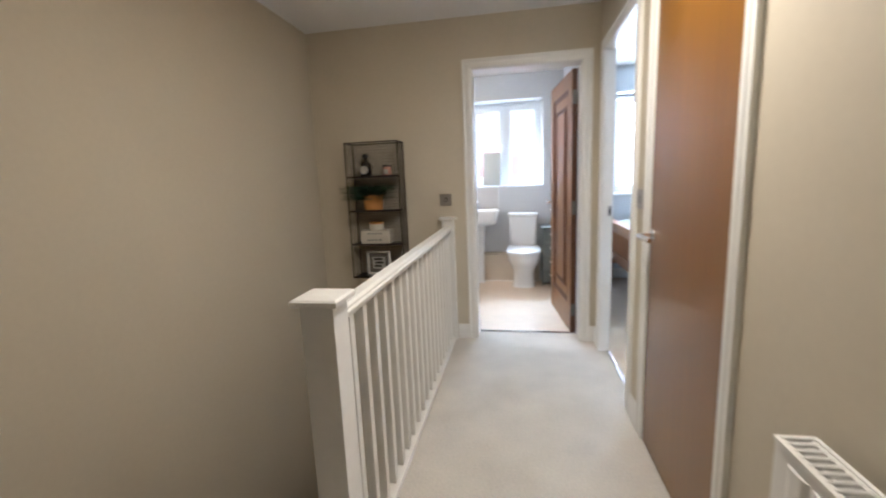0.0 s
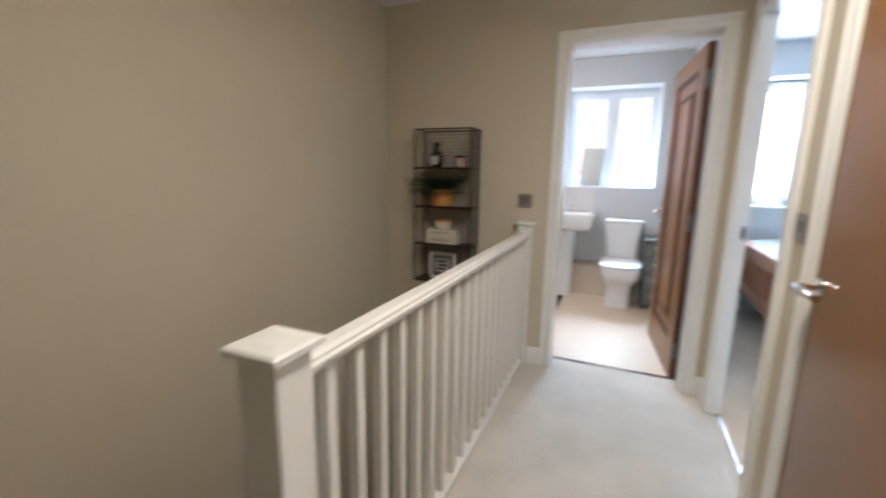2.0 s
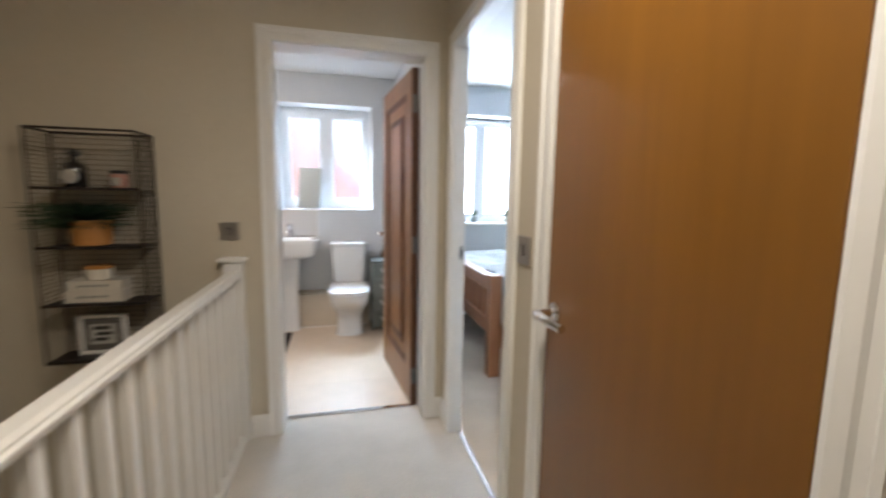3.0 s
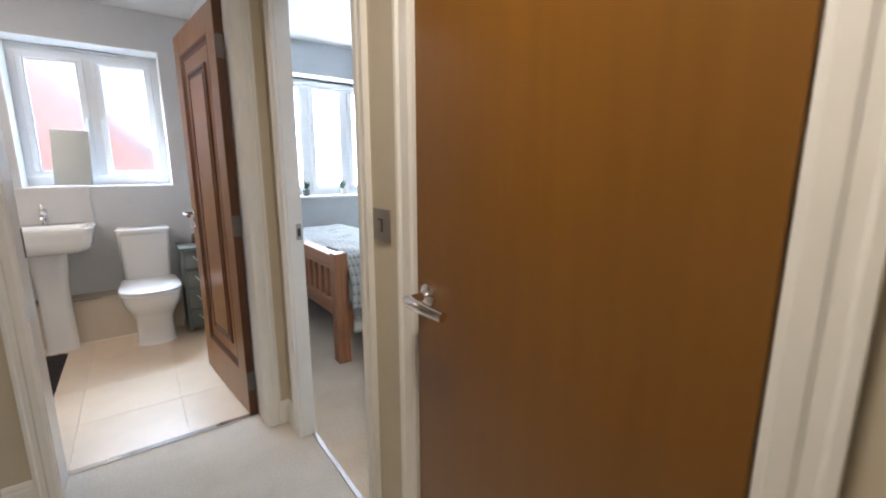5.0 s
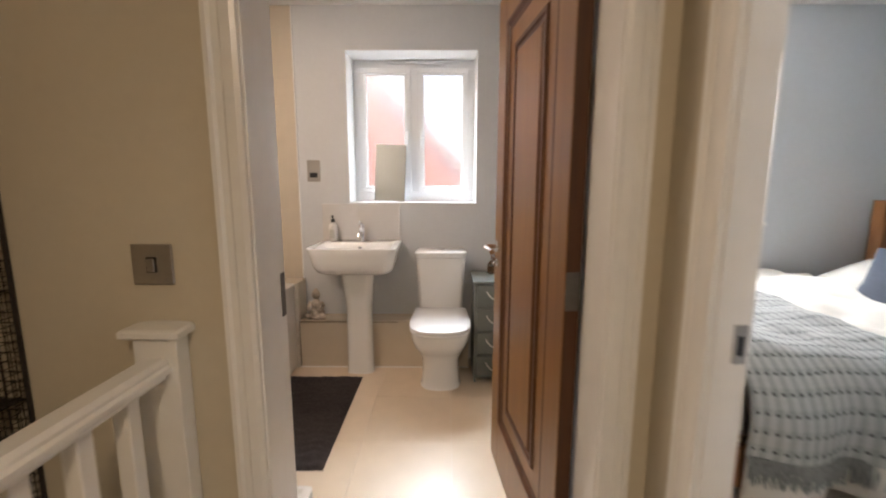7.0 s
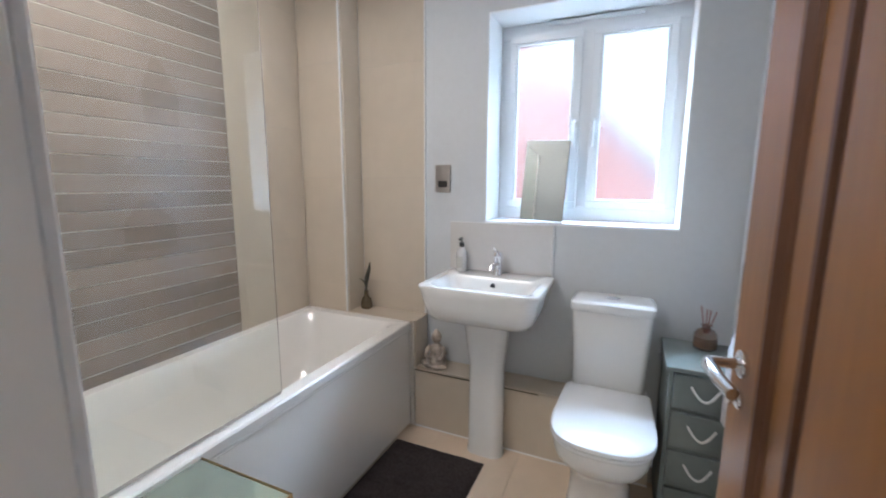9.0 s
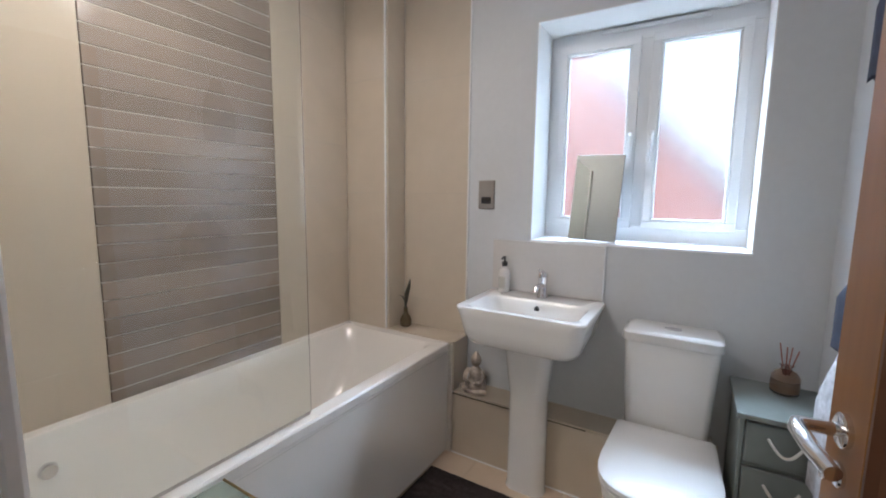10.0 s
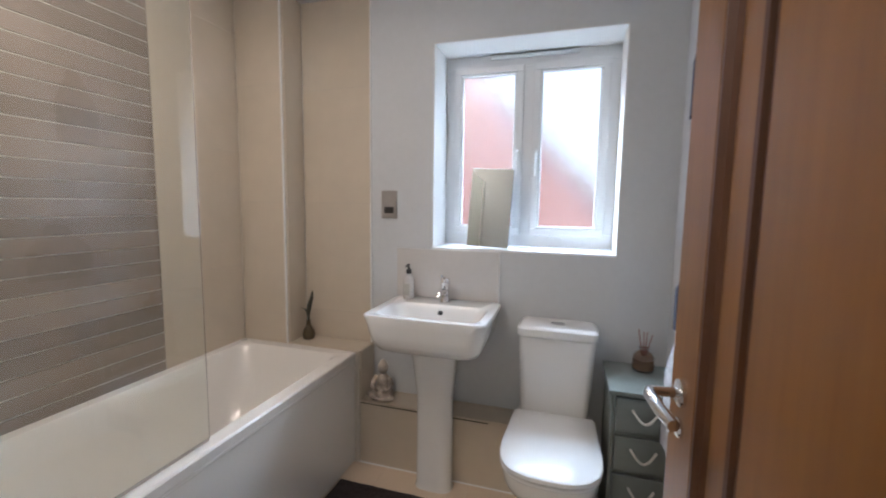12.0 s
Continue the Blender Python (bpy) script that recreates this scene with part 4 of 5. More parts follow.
duvet = cloth("duvet", 1.15, 2.60, BEDY - 0.82, BEDY + 0.70, 0.665, lambda u: 0.245 + 0.02 * math.sin(u * 9) + 0.015 * math.sin(u * 23) - 0.04 * (u < 0.12), M_BEDDING, "rumpled cream cotton duvet hanging over the bed side", "duvet", 0.030, 0.05, 80, 80, round_=0.22, fold=0.045)


def pillow(name, at, size, mat, label, category, turn, puff=0.07):
    bm = bmesh.new()
    n = 18
    w, d = size
    tops, bots = [], []
    for i in range(n + 1):
        ra, rb = [], []
        for j in range(n + 1):
            u, v = 2 * i / n - 1, 2 * j / n - 1
            e = max(0.0, (1 - abs(u) ** 2.6)) ** 0.5 * max(0.0, (1 - abs(v) ** 2.6)) ** 0.5
            pinch = 1 - 0.07 * (1 - abs(u * v)) * max(abs(u), abs(v)) ** 3
            x, y = u * w / 2 * pinch, v * d / 2 * pinch
            k = noise.noise(Vector((u * 2 + at[0], v * 2, at[1]))) * 0.012
            ra.append(bm.verts.new((x, y, puff * e + k * e)))
            rb.append(bm.verts.new((x, y, -puff * e * 0.8)) if 0 < i < n and 0 < j < n else ra[-1])
        tops.append(ra)
        bots.append(rb)
    for g, flip in ((tops, False), (bots, True)):
        for i in range(n):
            for j in range(n):
                f = (g[i][j], g[i + 1][j], g[i + 1][j + 1], g[i][j + 1])
                bm.faces.new(f[::-1] if flip else f)
    ob = part(name, bm, mat, at=at, turn=turn, smooth=True)
    return tagged(ob, label, category)


pillow("pillow", (2.78, BEDY - 0.34, 0.68), (0.48, 0.72), M_BEDDING, "plump cream cotton pillow on the doorway half of the bed", "pillow", (0, -22, 4), 0.10)
pillow("pillow", (2.78, BEDY + 0.34, 0.68), (0.48, 0.70), M_BEDDING, "plump cream pillow by the window wall", "pillow", (0, -20, -3), 0.10)
pillow("cushion", (2.545, 4.11, 0.745), (0.50, 0.50), M_NAVY, "square slate-blue cushion leaning on the pillows", "cushion", (-3.8, -43.8, 25.6), 0.07)

pendant = thing("pendant_lamp", (2.02, 3.62, 2.405), "cream drum pendant lampshade hanging from the ceiling", "pendant lamp")
part("ceiling_rose", lathe(bmesh.new(), [(0.05, -0.03), (0.05, -0.01), (0.045, 0.004)], 24), M_UPVC, pendant, smooth=True)
bm = bmesh.new()
tube(bm, [(0, 0, -0.02), (0, 0, -0.16)], 0.003, 6)
part("flex", bm, M_UPVC, pendant)
M_SHADE = glow("lit_cream_lampshade", (1.0, 0.74, 0.44), 0.3)
bm = bmesh.new()
loft(bm, [[(0.15 * math.cos(2 * math.pi * i / 36), 0.15 * math.sin(2 * math.pi * i / 36), z) for i in range(36)] for z in (-0.34, -0.14)], cap0=False, cap1=False)
sh = part("shade", bm, M_SHADE, pendant, smooth=True)
sh.modifiers.new("thick", "SOLIDIFY").thickness = 0.003
bm = bmesh.new()
lathe(bm, [(0.02, -0.29), (0.03, -0.27), (0.028, -0.24), (0.014, -0.2), (0.014, -0.16)], 16)
part("light_bulb", bm, glow("lit_bulb", (1.0, 0.85, 0.6), 12), pendant, smooth=True)

# ---- outside ----
structure("ground", boxes((-60, 60, 5.4, 120, -3.0, -2.9)), M_GROUND, "paved ground outside")
house = thing("neighbour_house", (-1.6, 9.4, -2.9), "orange-red brick gable house with a brown tiled roof", "house")
bm = bmesh.new()
extrude_profile(bm, [(-5.5, 0), (3.5, 0), (3.5, 2.85), (-1.0, 7.58), (-5.5, 2.85)], "y", 0, 6)
part("wall", bm, M_BRICK, house, "orange-red brick gable wall")
bm = bmesh.new()
extrude_profile(bm, [(3.8, 2.56), (3.75, 2.73), (-1.0, 7.72), (-5.75, 2.73), (-5.8, 2.56), (-1.0, 7.60)], "y", -0.15, 6.2)
part("roof", bm, M_ROOFTILE, house)

# ---- landing wall shelf and what stands on it ----
SX0, SX1, SYF, SZ0, SZ1 = -1.195, -0.800, 2.768, 0.525, 1.525
wire_shelf = thing("wire_shelf", ((SX0 + SX1) / 2, DY, SZ0), "aged black wire wall shelf with four open compartments", "wall shelf")
a, b, f, h = SX0 - (SX0 + SX1) / 2, SX1 - (SX0 + SX1) / 2, SYF - DY, SZ1 - SZ0
bm = bmesh.new()
for y in (f, -0.006):
    for z in (0.0, h):
        tube(bm, [(a, y, z), (b, y, z)], 0.005, 6)
    for x in (a, b):
        tube(bm, [(x, y, 0), (x, y, h)], 0.005, 6)
for x in (a, b):
    for z in (0.0, h):
        tube(bm, [(x, f, z), (x, -0.006, z)], 0.005, 6)
part("wire_frame", bm, M_BLACKMETAL, wire_shelf)
bm = bmesh.new()
n = 24
for k in range(1, n):
    x = a + (b - a) * k / n
    tube(bm, [(x, -0.006, 0), (x, -0.006, h)], 0.0013, 4, False)
for k in range(1, 44):
    z = h * k / 44
    tube(bm, [(a, -0.008, z), (b, -0.008, z)], 0.0013, 4, False)
part("back_mesh", bm, M_BLACKMETAL, wire_shelf, kind="stuff")
for x in (a, b):
    bm = bmesh.new()
    for k in range(1, 7):
        y = f + (-0.006 - f) * k / 7
        tube(bm, [(x, y, 0), (x, y, h)], 0.0011, 4, False)
    for k in range(1, 56):
        z = h * k / 56
        tube(bm, [(x, f, z), (x, -0.006, z)], 0.0011, 4, False)
    part("side_mesh", bm, M_BLACKMETAL, wire_shelf, kind="stuff")
LEVELS = (0.0, 0.25, 0.5, 0.75)
for z in LEVELS:
    bm = boxes((a + 0.004, b - 0.004, f + 0.002, -0.008, z + 0.004, z + 0.0065))
    box(bm, a + 0.004, b - 0.004, f - 0.002, f + 0.003, z - 0.001, z + 0.012)
    part("shelf", bm, M_BLACKMETAL, wire_shelf)
SHELF_TOP = [SZ0 + z + 0.0068 for z in LEVELS]

M_BOTTLE = material("dark_amber_bottle_glass", (0.012, 0.010, 0.009), 0.08, coat=0.6)
M_LABEL = material("pale_paper_label", (0.45, 0.44, 0.40), 0.8)
bottle = thing("bottle", (-1.078, 2.868, SHELF_TOP[3]), "dark round bottle with a pale label on the wire shelf", "bottle")
part("glass_body", lathe(bmesh.new(), [(0.040, 0), (0.043, 0.004), (0.043, 0.085), (0.036, 0.10), (0.018, 0.115), (0.015, 0.13), (0.015, 0.14)], 24), M_BOTTLE, bottle, smooth=True)
part("stopper", lathe(bmesh.new(), [(0.021, 0.14), (0.023, 0.145), (0.023, 0.155), (0.014, 0.164), (0.006, 0.168)], 16), M_BLACK, bottle, smooth=True)
bm = bmesh.new()
loft(bm, [[(0.030 * math.cos(2 * math.pi * i / 20), -0.0425 - d, 0.05 + 0.030 * math.sin(2 * math.pi * i / 20)) for i in range(20)] for d in (-0.004, 0.002)])
part("label_disc", bm, M_LABEL, bottle, "round pale label")

jar = thing("candle_jar", (-0.914, 2.872, SHELF_TOP[3]), "small pink candle in a glass with a dark lid", "candle")
part("wax", lathe(bmesh.new(), [(0.029, 0.0), (0.032, 0.004), (0.032, 0.066)], 20), material("pink_wax", (0.50, 0.27, 0.21), 0.4), jar, smooth=True)
part("lid", lathe(bmesh.new(), [(0.034, 0.067), (0.034, 0.078), (0.030, 0.082)], 20), M_BLACK, jar, smooth=True)
part("label_band", boxes((-0.016, 0.016, -0.034, -0.031, 0.015, 0.05)), M_LABEL, jar)

M_TERRA = material("ochre_glazed_pot", (0.52, 0.24, 0.06), 0.5, vary=0.12)
M_LEAF = material("dark_fern_green", (0.035, 0.075, 0.035), 0.5, vary=0.3, grain=30, island=0.5)
plant = thing("potted_plant", (-1.036, 2.868, SHELF_TOP[2]), "bushy dark green plant in an ochre pot on the wire shelf", "potted plant")
part("pot", lathe(bmesh.new(), [(0.062, 0), (0.070, 0.004), (0.076, 0.10), (0.080, 0.104), (0.080, 0.112), (0.070, 0.112), (0.068, 0.095)], 28), M_TERRA, plant, smooth=True)
rng = random.Random(4)
bm = bmesh.new()
for k in range(420):
    ang = rng.uniform(0, 2 * math.pi)
    reach, rise = rng.uniform(0.06, 0.27), rng.uniform(-0.03, 0.115)
    dx, dy = math.cos(ang) * reach * 0.86 - 0.035 * reach / 0.27, math.sin(ang) * reach * (0.22 if math.sin(ang) > 0 else 0.85)
    prev = None
    wd = rng.uniform(0.003, 0.007)
    side = Vector((-math.sin(ang), math.cos(ang), 0)) * wd
    for s in range(5):
        t = s / 4
        p = Vector((dx * t, dy * t, 0.10 + rise * (1.8 * t - 1.0 * t * t) + rng.uniform(-0.002, 0.002)))
        w = side * (1 - 0.9 * t ** 2) * (0.4 + 1.2 * min(t * 2, 1))
        cur = (bm.verts.new(p - w), bm.verts.new(p + Vector((0, 0, wd * 0.4))), bm.verts.new(p + w))
        if prev:
            bm.faces.new((prev[0], prev[1], cur[1], cur[0]))
            bm.faces.new((prev[1], prev[2], cur[2], cur[1]))
        prev = cur
part("foliage", bm, M_LEAF, plant, "thin dark green fronds", True, kind="stuff")

M_PAGE = material("cream_book_block", (0.56, 0.52, 0.44), 0.8, vary=0.1, grain=200, stretch=(1, 1, 30))
M_COVER = material("off_white_book_cover", (0.62, 0.58, 0.50), 0.5)
for k, (w, t, zz, dx) in enumerate(((0.225, 0.052, 0.0, 0.0), (0.215, 0.045, 0.0525, 0.004))):
    book = thing("book", (-1.02 + dx, 2.868, SHELF_TOP[1] + zz), ("thick cream hardback book lying under another" if k == 0 else "cream hardback book lying on a thicker one"), "book")
    part("pages", boxes((-w / 2 + 0.004, w / 2 - 0.004, -0.055, 0.052, 0.003, t - 0.003)), M_PAGE, book)
    part("cover", boxes((-w / 2, w / 2, -0.058, 0.055, 0, 0.003), (-w / 2, w / 2, -0.058, 0.055, t - 0.003, t), (-w / 2, w / 2, -0.060, -0.0575, 0, t), bevel=0.0008), M_COVER, book)
    part("spine_lettering", boxes(*[(-0.06 + 0.03 * i, -0.04 + 0.03 * i, -0.0606, -0.0599, t * 0.4, t * 0.6) for i in range(4)]), M_GREYPAINT, book)
tin = thing("candle_tin", (-1.022, 2.868, SHELF_TOP[1] + 0.098), "round cream candle tin with a wooden lid on the books", "candle tin")
part("tin_body", lathe(bmesh.new(), [(0.050, 0), (0.054, 0.003), (0.054, 0.045), (0.052, 0.047)], 28), M_COVER, tin, smooth=True)
part("tin_lid", lathe(bmesh.new(), [(0.053, 0.0475), (0.055, 0.050), (0.055, 0.056), (0.05, 0.060)], 28), M_TERRA, tin, smooth=True)

pic = thing("framed_print", (-1.020, 2.870, SHELF_TOP[0]), "small white box frame with a grey mount and blocks of lettering", "framed print")
W2, H2 = 0.094, 0.183
part("frame", boxes((-W2, W2, -0.02, 0.0, 0, 0.016), (-W2, W2, -0.02, 0.0, H2 - 0.016, H2), (-W2, -W2 + 0.016, -0.02, 0.0, 0.016, H2 - 0.016), (W2 - 0.016, W2, -0.02, 0.0, 0.016, H2 - 0.016), bevel=0.002), M_GLOSS, pic)
part("mount", boxes((-W2 + 0.016, W2 - 0.016, -0.012, -0.006, 0.016, H2 - 0.016)), material("dark_grey_card", (0.12, 0.11, 0.10), 0.8), pic)
part("print", boxes((-0.052, 0.052, -0.014, -0.0125, 0.045, H2 - 0.045)), M_LABEL, pic)
part("lettering", boxes((-0.038, 0.03, -0.0155, -0.0145, 0.112, 0.130), (-0.028, 0.038, -0.0155, -0.0145, 0.086, 0.102), (-0.038, 0.02, -0.0155, -0.0145, 0.060, 0.076)), M_BLACK, pic)

# ---- bathroom small things ----
mir = thing("leaning_mirror", (-0.262, 5.035, WZ0 + 0.0115), "frameless rectangular mirror leaning on the window sill", "mirror")
mir.rotation_euler = (radians(-6), radians(2), radians(-3))
part("mirror_backing", boxes((-0.108, 0.108, 0.0, 0.008, 0.004, 0.405), bevel=0.001), M_BLACK, mir)
part("mirror_glass", boxes((-0.108, 0.108, -0.004, -0.0005, 0.004, 0.405), bevel=0.0012), M_MIRROR, mir)

fan = thing("fan_isolator", (-0.768, WY, 1.35), "brushed metal wall plate with a small black rocker", "wall switch")
part("plate", boxes((-0.044, 0.044, -0.008, -0.0005, -0.072, 0.072), bevel=0.002), M_BRUSHED, fan)
part("rocker", boxes((-0.026, 0.026, -0.011, -0.0075, -0.045, -0.012), bevel=0.001), M_BLACK, fan)

M_SOAPGLASS = material("clear_soap_bottle", (0.62, 0.60, 0.58), 0.1, vary=0.03, coat=0.8)
soap = thing("soap_dispenser", (-0.632, 4.895, BZ), "clear soap bottle with a black pump on the basin", "soap dispenser")
part("bottle_body", lathe(bmesh.new(), [(0.026, 0), (0.029, 0.003), (0.029, 0.095), (0.024, 0.11), (0.011, 0.12), (0.011, 0.128)], 24), M_SOAPGLASS, soap, smooth=True)
part("label", boxes((-0.016, 0.016, -0.0305, -0.028, 0.02, 0.08)), M_LABEL, soap)
bm = lathe(bmesh.new(), [(0.013, 0.128), (0.014, 0.132), (0.014, 0.150), (0.005, 0.153), (0.004, 0.170)], 16)
tube(bm, [(0, 0.004, 0.172), (0, -0.012, 0.174), (0, -0.034, 0.168)], 0.0055, 8)
part("pump", bm, M_BLACK, soap, smooth=True)

vase = thing("bud_vase", (-1.225, 4.885, RIM + 0.001), "small dark bottle vase holding one dark curved leaf", "vase")
part("vase_body", lathe(bmesh.new(), [(0.026, 0), (0.031, 0.005), (0.033, 0.03), (0.026, 0.055), (0.013, 0.075), (0.011, 0.10), (0.014, 0.105)], 24), material("bronze_glaze", (0.11, 0.085, 0.05), 0.25, 0.1), vase, smooth=True)
bm = bmesh.new()
tube(bm, [(0, 0, 0.09), (0.0, 0, 0.14), (0.008, 0, 0.19), (0.022, 0, 0.23), (0.030, 0, 0.275)], [0.004, 0.010, 0.014, 0.010, 0.002], 8)
tube(bm, [(0, 0, 0.13), (-0.02, 0, 0.165), (-0.045, 0, 0.172)], [0.005, 0.004, 0.001], 6)
part("leaf", bm, material("dark_leaf", (0.035, 0.035, 0.022), 0.5), vase, smooth=True)

statue = bmesh.new()
lathe(statue, [(0.045, 0), (0.052, 0.01), (0.056, 0.035), (0.045, 0.055), (0.034, 0.08), (0.036, 0.105), (0.024, 0.122), (0.015, 0.13), (0.024, 0.142), (0.029, 0.162), (0.024, 0.182), (0.014, 0.195), (0.009, 0.205)], 20)
for sx in (-1, 1):
    tube(statue, [(sx * 0.036, 0, 0.11), (sx * 0.052, -0.01, 0.085), (sx * 0.045, -0.035, 0.06), (sx * 0.012, -0.050, 0.055)], [0.012, 0.013, 0.011, 0.009], 10)
    tube(statue, [(sx * 0.03, -0.02, 0.02), (sx * 0.062, -0.035, 0.018), (sx * 0.03, -0.058, 0.016), (0, -0.060, 0.014)], [0.02, 0.017, 0.013, 0.01], 10)
tagged(part("statuette", statue, material("mottled_silver_resin", (0.40, 0.35, 0.30), 0.35, 0.2, vary=0.85, grain=30, big=18), None, smooth=True, at=(-0.765, 4.872, 0.337)), "small seated silver resin statuette on the tiled boxing", "statuette")

M_JARGLASS = glass("pale_jar_glass", 0.02, (0.86, 0.82, 0.76))
diff = thing("reed_diffuser", (0.462, 4.815, 0.6685), "ribbed amber glass reed diffuser on the grey drawer unit", "reed diffuser")
part("glass_jar", lathe(bmesh.new(), [(0.036, 0), (0.041, 0.004), (0.043, 0.03), (0.041, 0.062), (0.030, 0.078), (0.017, 0.084), (0.016, 0.096), (0.021, 0.100)], 28), M_JARGLASS, diff, smooth=True)
part("oil", lathe(bmesh.new(), [(0.030, 0.006), (0.036, 0.010), (0.038, 0.030), (0.036, 0.050), (0.002, 0.0505)], 24), material("amber_oil", (0.26, 0.16, 0.10), 0.1, coat=0.5), diff, "dark amber oil in the jar", True)
for k, (dx, dy) in enumerate(((-0.024, 0.004), (-0.006, -0.012), (0.012, 0.01), (0.028, -0.004))):
    bm = bmesh.new()
    tube(bm, [(dx * 0.2, dy * 0.2, 0.06), (dx, dy, 0.175 - 0.006 * k)], 0.0022, 6)
    part("reed", bm, material("rattan_reed", (0.30, 0.12, 0.09), 0.8) if k == 0 else bpy.data.materials["rattan_reed"], diff)

stand = thing("glass_side_stand", (-0.72, 3.345, 0.0), "low brass stand with a pale green glass top beside bath", "side stand")
M_BRASS = material("worn_brass", (0.45, 0.32, 0.15), 0.35, 1.0, vary=0.1)
part("glass_top", boxes((-0.135, 0.180, -0.232, 0.228, 0.583, 0.598), bevel=0.002), material("pale_green_mirror_glass", (0.60, 0.72, 0.64), 0.06, 0.75, vary=0.03), stand, "pale green reflective glass top")
part("rim", boxes((0.1805, 0.184, -0.232, 0.232, 0.575, 0.600), (-0.135, 0.180, 0.2285, 0.232, 0.575, 0.600)), M_BRASS, stand)
for sx, sy in ((-0.125, -0.22), (-0.125, 0.22), (0.17, -0.22), (0.17, 0.22)):
    part("leg", boxes((sx - 0.009, sx + 0.009, sy - 0.009, sy + 0.009, 0.0, 0.582), bevel=0.001), M_BRASS, stand)
caddy = thing("waste_bin", (-0.393, 3.215, 0.0), "small brown waste bin with a white liner by the door", "waste bin")
bm = bmesh.new()
loft(bm, [rect_ring(-0.075, 0.075, -0.075, 0.075, 0, 0.015), rect_ring(-0.088, 0.088, -0.088, 0.088, 0.25, 0.015)])
part("bin_body", bm, material("brown_woven_bin", (0.10, 0.07, 0.045), 0.7, vary=0.4, grain=120), caddy, smooth=True)
bm = bmesh.new()
loft(bm, [rect_ring(-0.091, 0.091, -0.091, 0.091, 0.215, 0.015), rect_ring(-0.093, 0.093, -0.093, 0.093, 0.262, 0.017), rect_ring(-0.080, 0.080, -0.080, 0.080, 0.262, 0.015), rect_ring(-0.07, 0.07, -0.07, 0.07, 0.252, 0.015)])
part("liner", bm, M_ROPE, caddy, "white plastic bin liner", True)

M_NAVYCLOTH = material("navy_towelling", (0.03, 0.035, 0.06), 0.95, vary=0.3, grain=200)
M_WHITECLOTH = material("white_patterned_towel", (0.50, 0.50, 0.52), 0.9, vary=0.35, grain=60, big=20)


def hanging(name, y, z0, z1, w, mat, label, cat, d=0.07):
    ob = thing(name, (BR, y, z1), label, cat)
    bm = bmesh.new()
    rings = []
    for k in range(15):
        t = k / 14
        z = -(z1 - z0) * t
        ring = []
        ww, dd = w * (0.30 + 0.7 * min(1, t * 2.2)), d * (0.45 + 0.6 * min(1, t * 2))
        for i in range(28):
            a_ = 2 * math.pi * i / 28
            fold = 1 + 0.16 * math.sin(5 * a_ + 1.3 * t) * min(1, 3 * t)
            ring.append((-dd / 2 - 0.006 + dd / 2 * math.cos(a_) * fold * 0.86, ww / 2 * math.sin(a_) * fold, z + 0.006 * math.sin(7 * a_)))
        rings.append(ring)
    loft(bm, rings)
    part("cloth", bm, mat, ob, smooth=True)
    bm = bmesh.new()
    tube(bm, [(0, 0, 0.02), (-0.03, 0, 0.02), (-0.045, 0, 0.035)], [0.006, 0.005, 0.007], 8)
    part("hook", bm, M_CHROME, ob, smooth=True)
    return ob


hanging("hanging_towel", 4.50, 0.50, 1.03, 0.22, M_WHITECLOTH, "white patterned towel hanging from a hook", "towel", 0.085)
hanging("hanging_robe", 4.40, 0.95, 1.22, 0.26, M_NAVYCLOTH, "navy towelling cloth hanging behind the door", "towel", 0.09)
hanging("hanging_bag", 4.535, 1.66, 2.02, 0.18, M_NAVYCLOTH, "dark cloth bag on a high hook", "bag", 0.06)

# ---- bedroom small things ----
M_PHOTO = bpy.data.materials.new("monochrome_photo")
M_PHOTO.use_nodes = True
_n, _l = M_PHOTO.node_tree.nodes, M_PHOTO.node_tree.links
_tc, _mp, _no, _ra = _n.new("ShaderNodeTexCoord"), _n.new("ShaderNodeMapping"), _n.new("ShaderNodeTexNoise"), _n.new("ShaderNodeValToRGB")
_mp.inputs["Scale"].default_value = (1, 2.0, 0.9)
_no.inputs["Scale"].default_value, _no.inputs["Detail"].default_value = 1.7, 4
_ra.color_ramp.elements[0].position, _ra.color_ramp.elements[1].position = 0.42, 0.62
_ra.color_ramp.elements[0].color, _ra.color_ramp.elements[1].color = (0.07, 0.08, 0.085, 1), (0.52, 0.56, 0.57, 1)
for x, y in ((_tc.outputs["Object"], _mp.inputs[0]), (_mp.outputs[0], _no.inputs["Vector"]), (_no.outputs[0], _ra.inputs[0]), (_ra.outputs[0], _n["Principled BSDF"].inputs["Base Color"])):
    _l.new(x, y)
_n["Principled BSDF"].inputs["Roughness"].default_value = 0.08
art = thing("wall_picture", (EWALL, 4.10, 1.664), "wide monochrome abstract picture in a thin dark frame above the bed", "picture")
PW, PH = 0.655, 0.325
part("picture_frame", boxes((-0.03, -0.001, -PW, PW, -PH, -PH + 0.014), (-0.03, -0.001, -PW, PW, PH - 0.014, PH), (-0.03, -0.001, -PW, -PW + 0.014, -PH + 0.014, PH - 0.014), (-0.03, -0.001, PW - 0.014, PW, -PH + 0.014, PH - 0.014), bevel=0.002), M_BLACK, art)
part("print", boxes((-0.020, -0.004, -PW + 0.0145, PW - 0.0145, -PH + 0.0145, PH - 0.0145)), M_PHOTO, art, "grey abstract photographic print")
part("border", boxes((-0.0215, -0.0202, PW - 0.11, PW - 0.0145, -PH + 0.0145, PH - 0.0145)), M_BLACK, art, "black band at the end of the print")

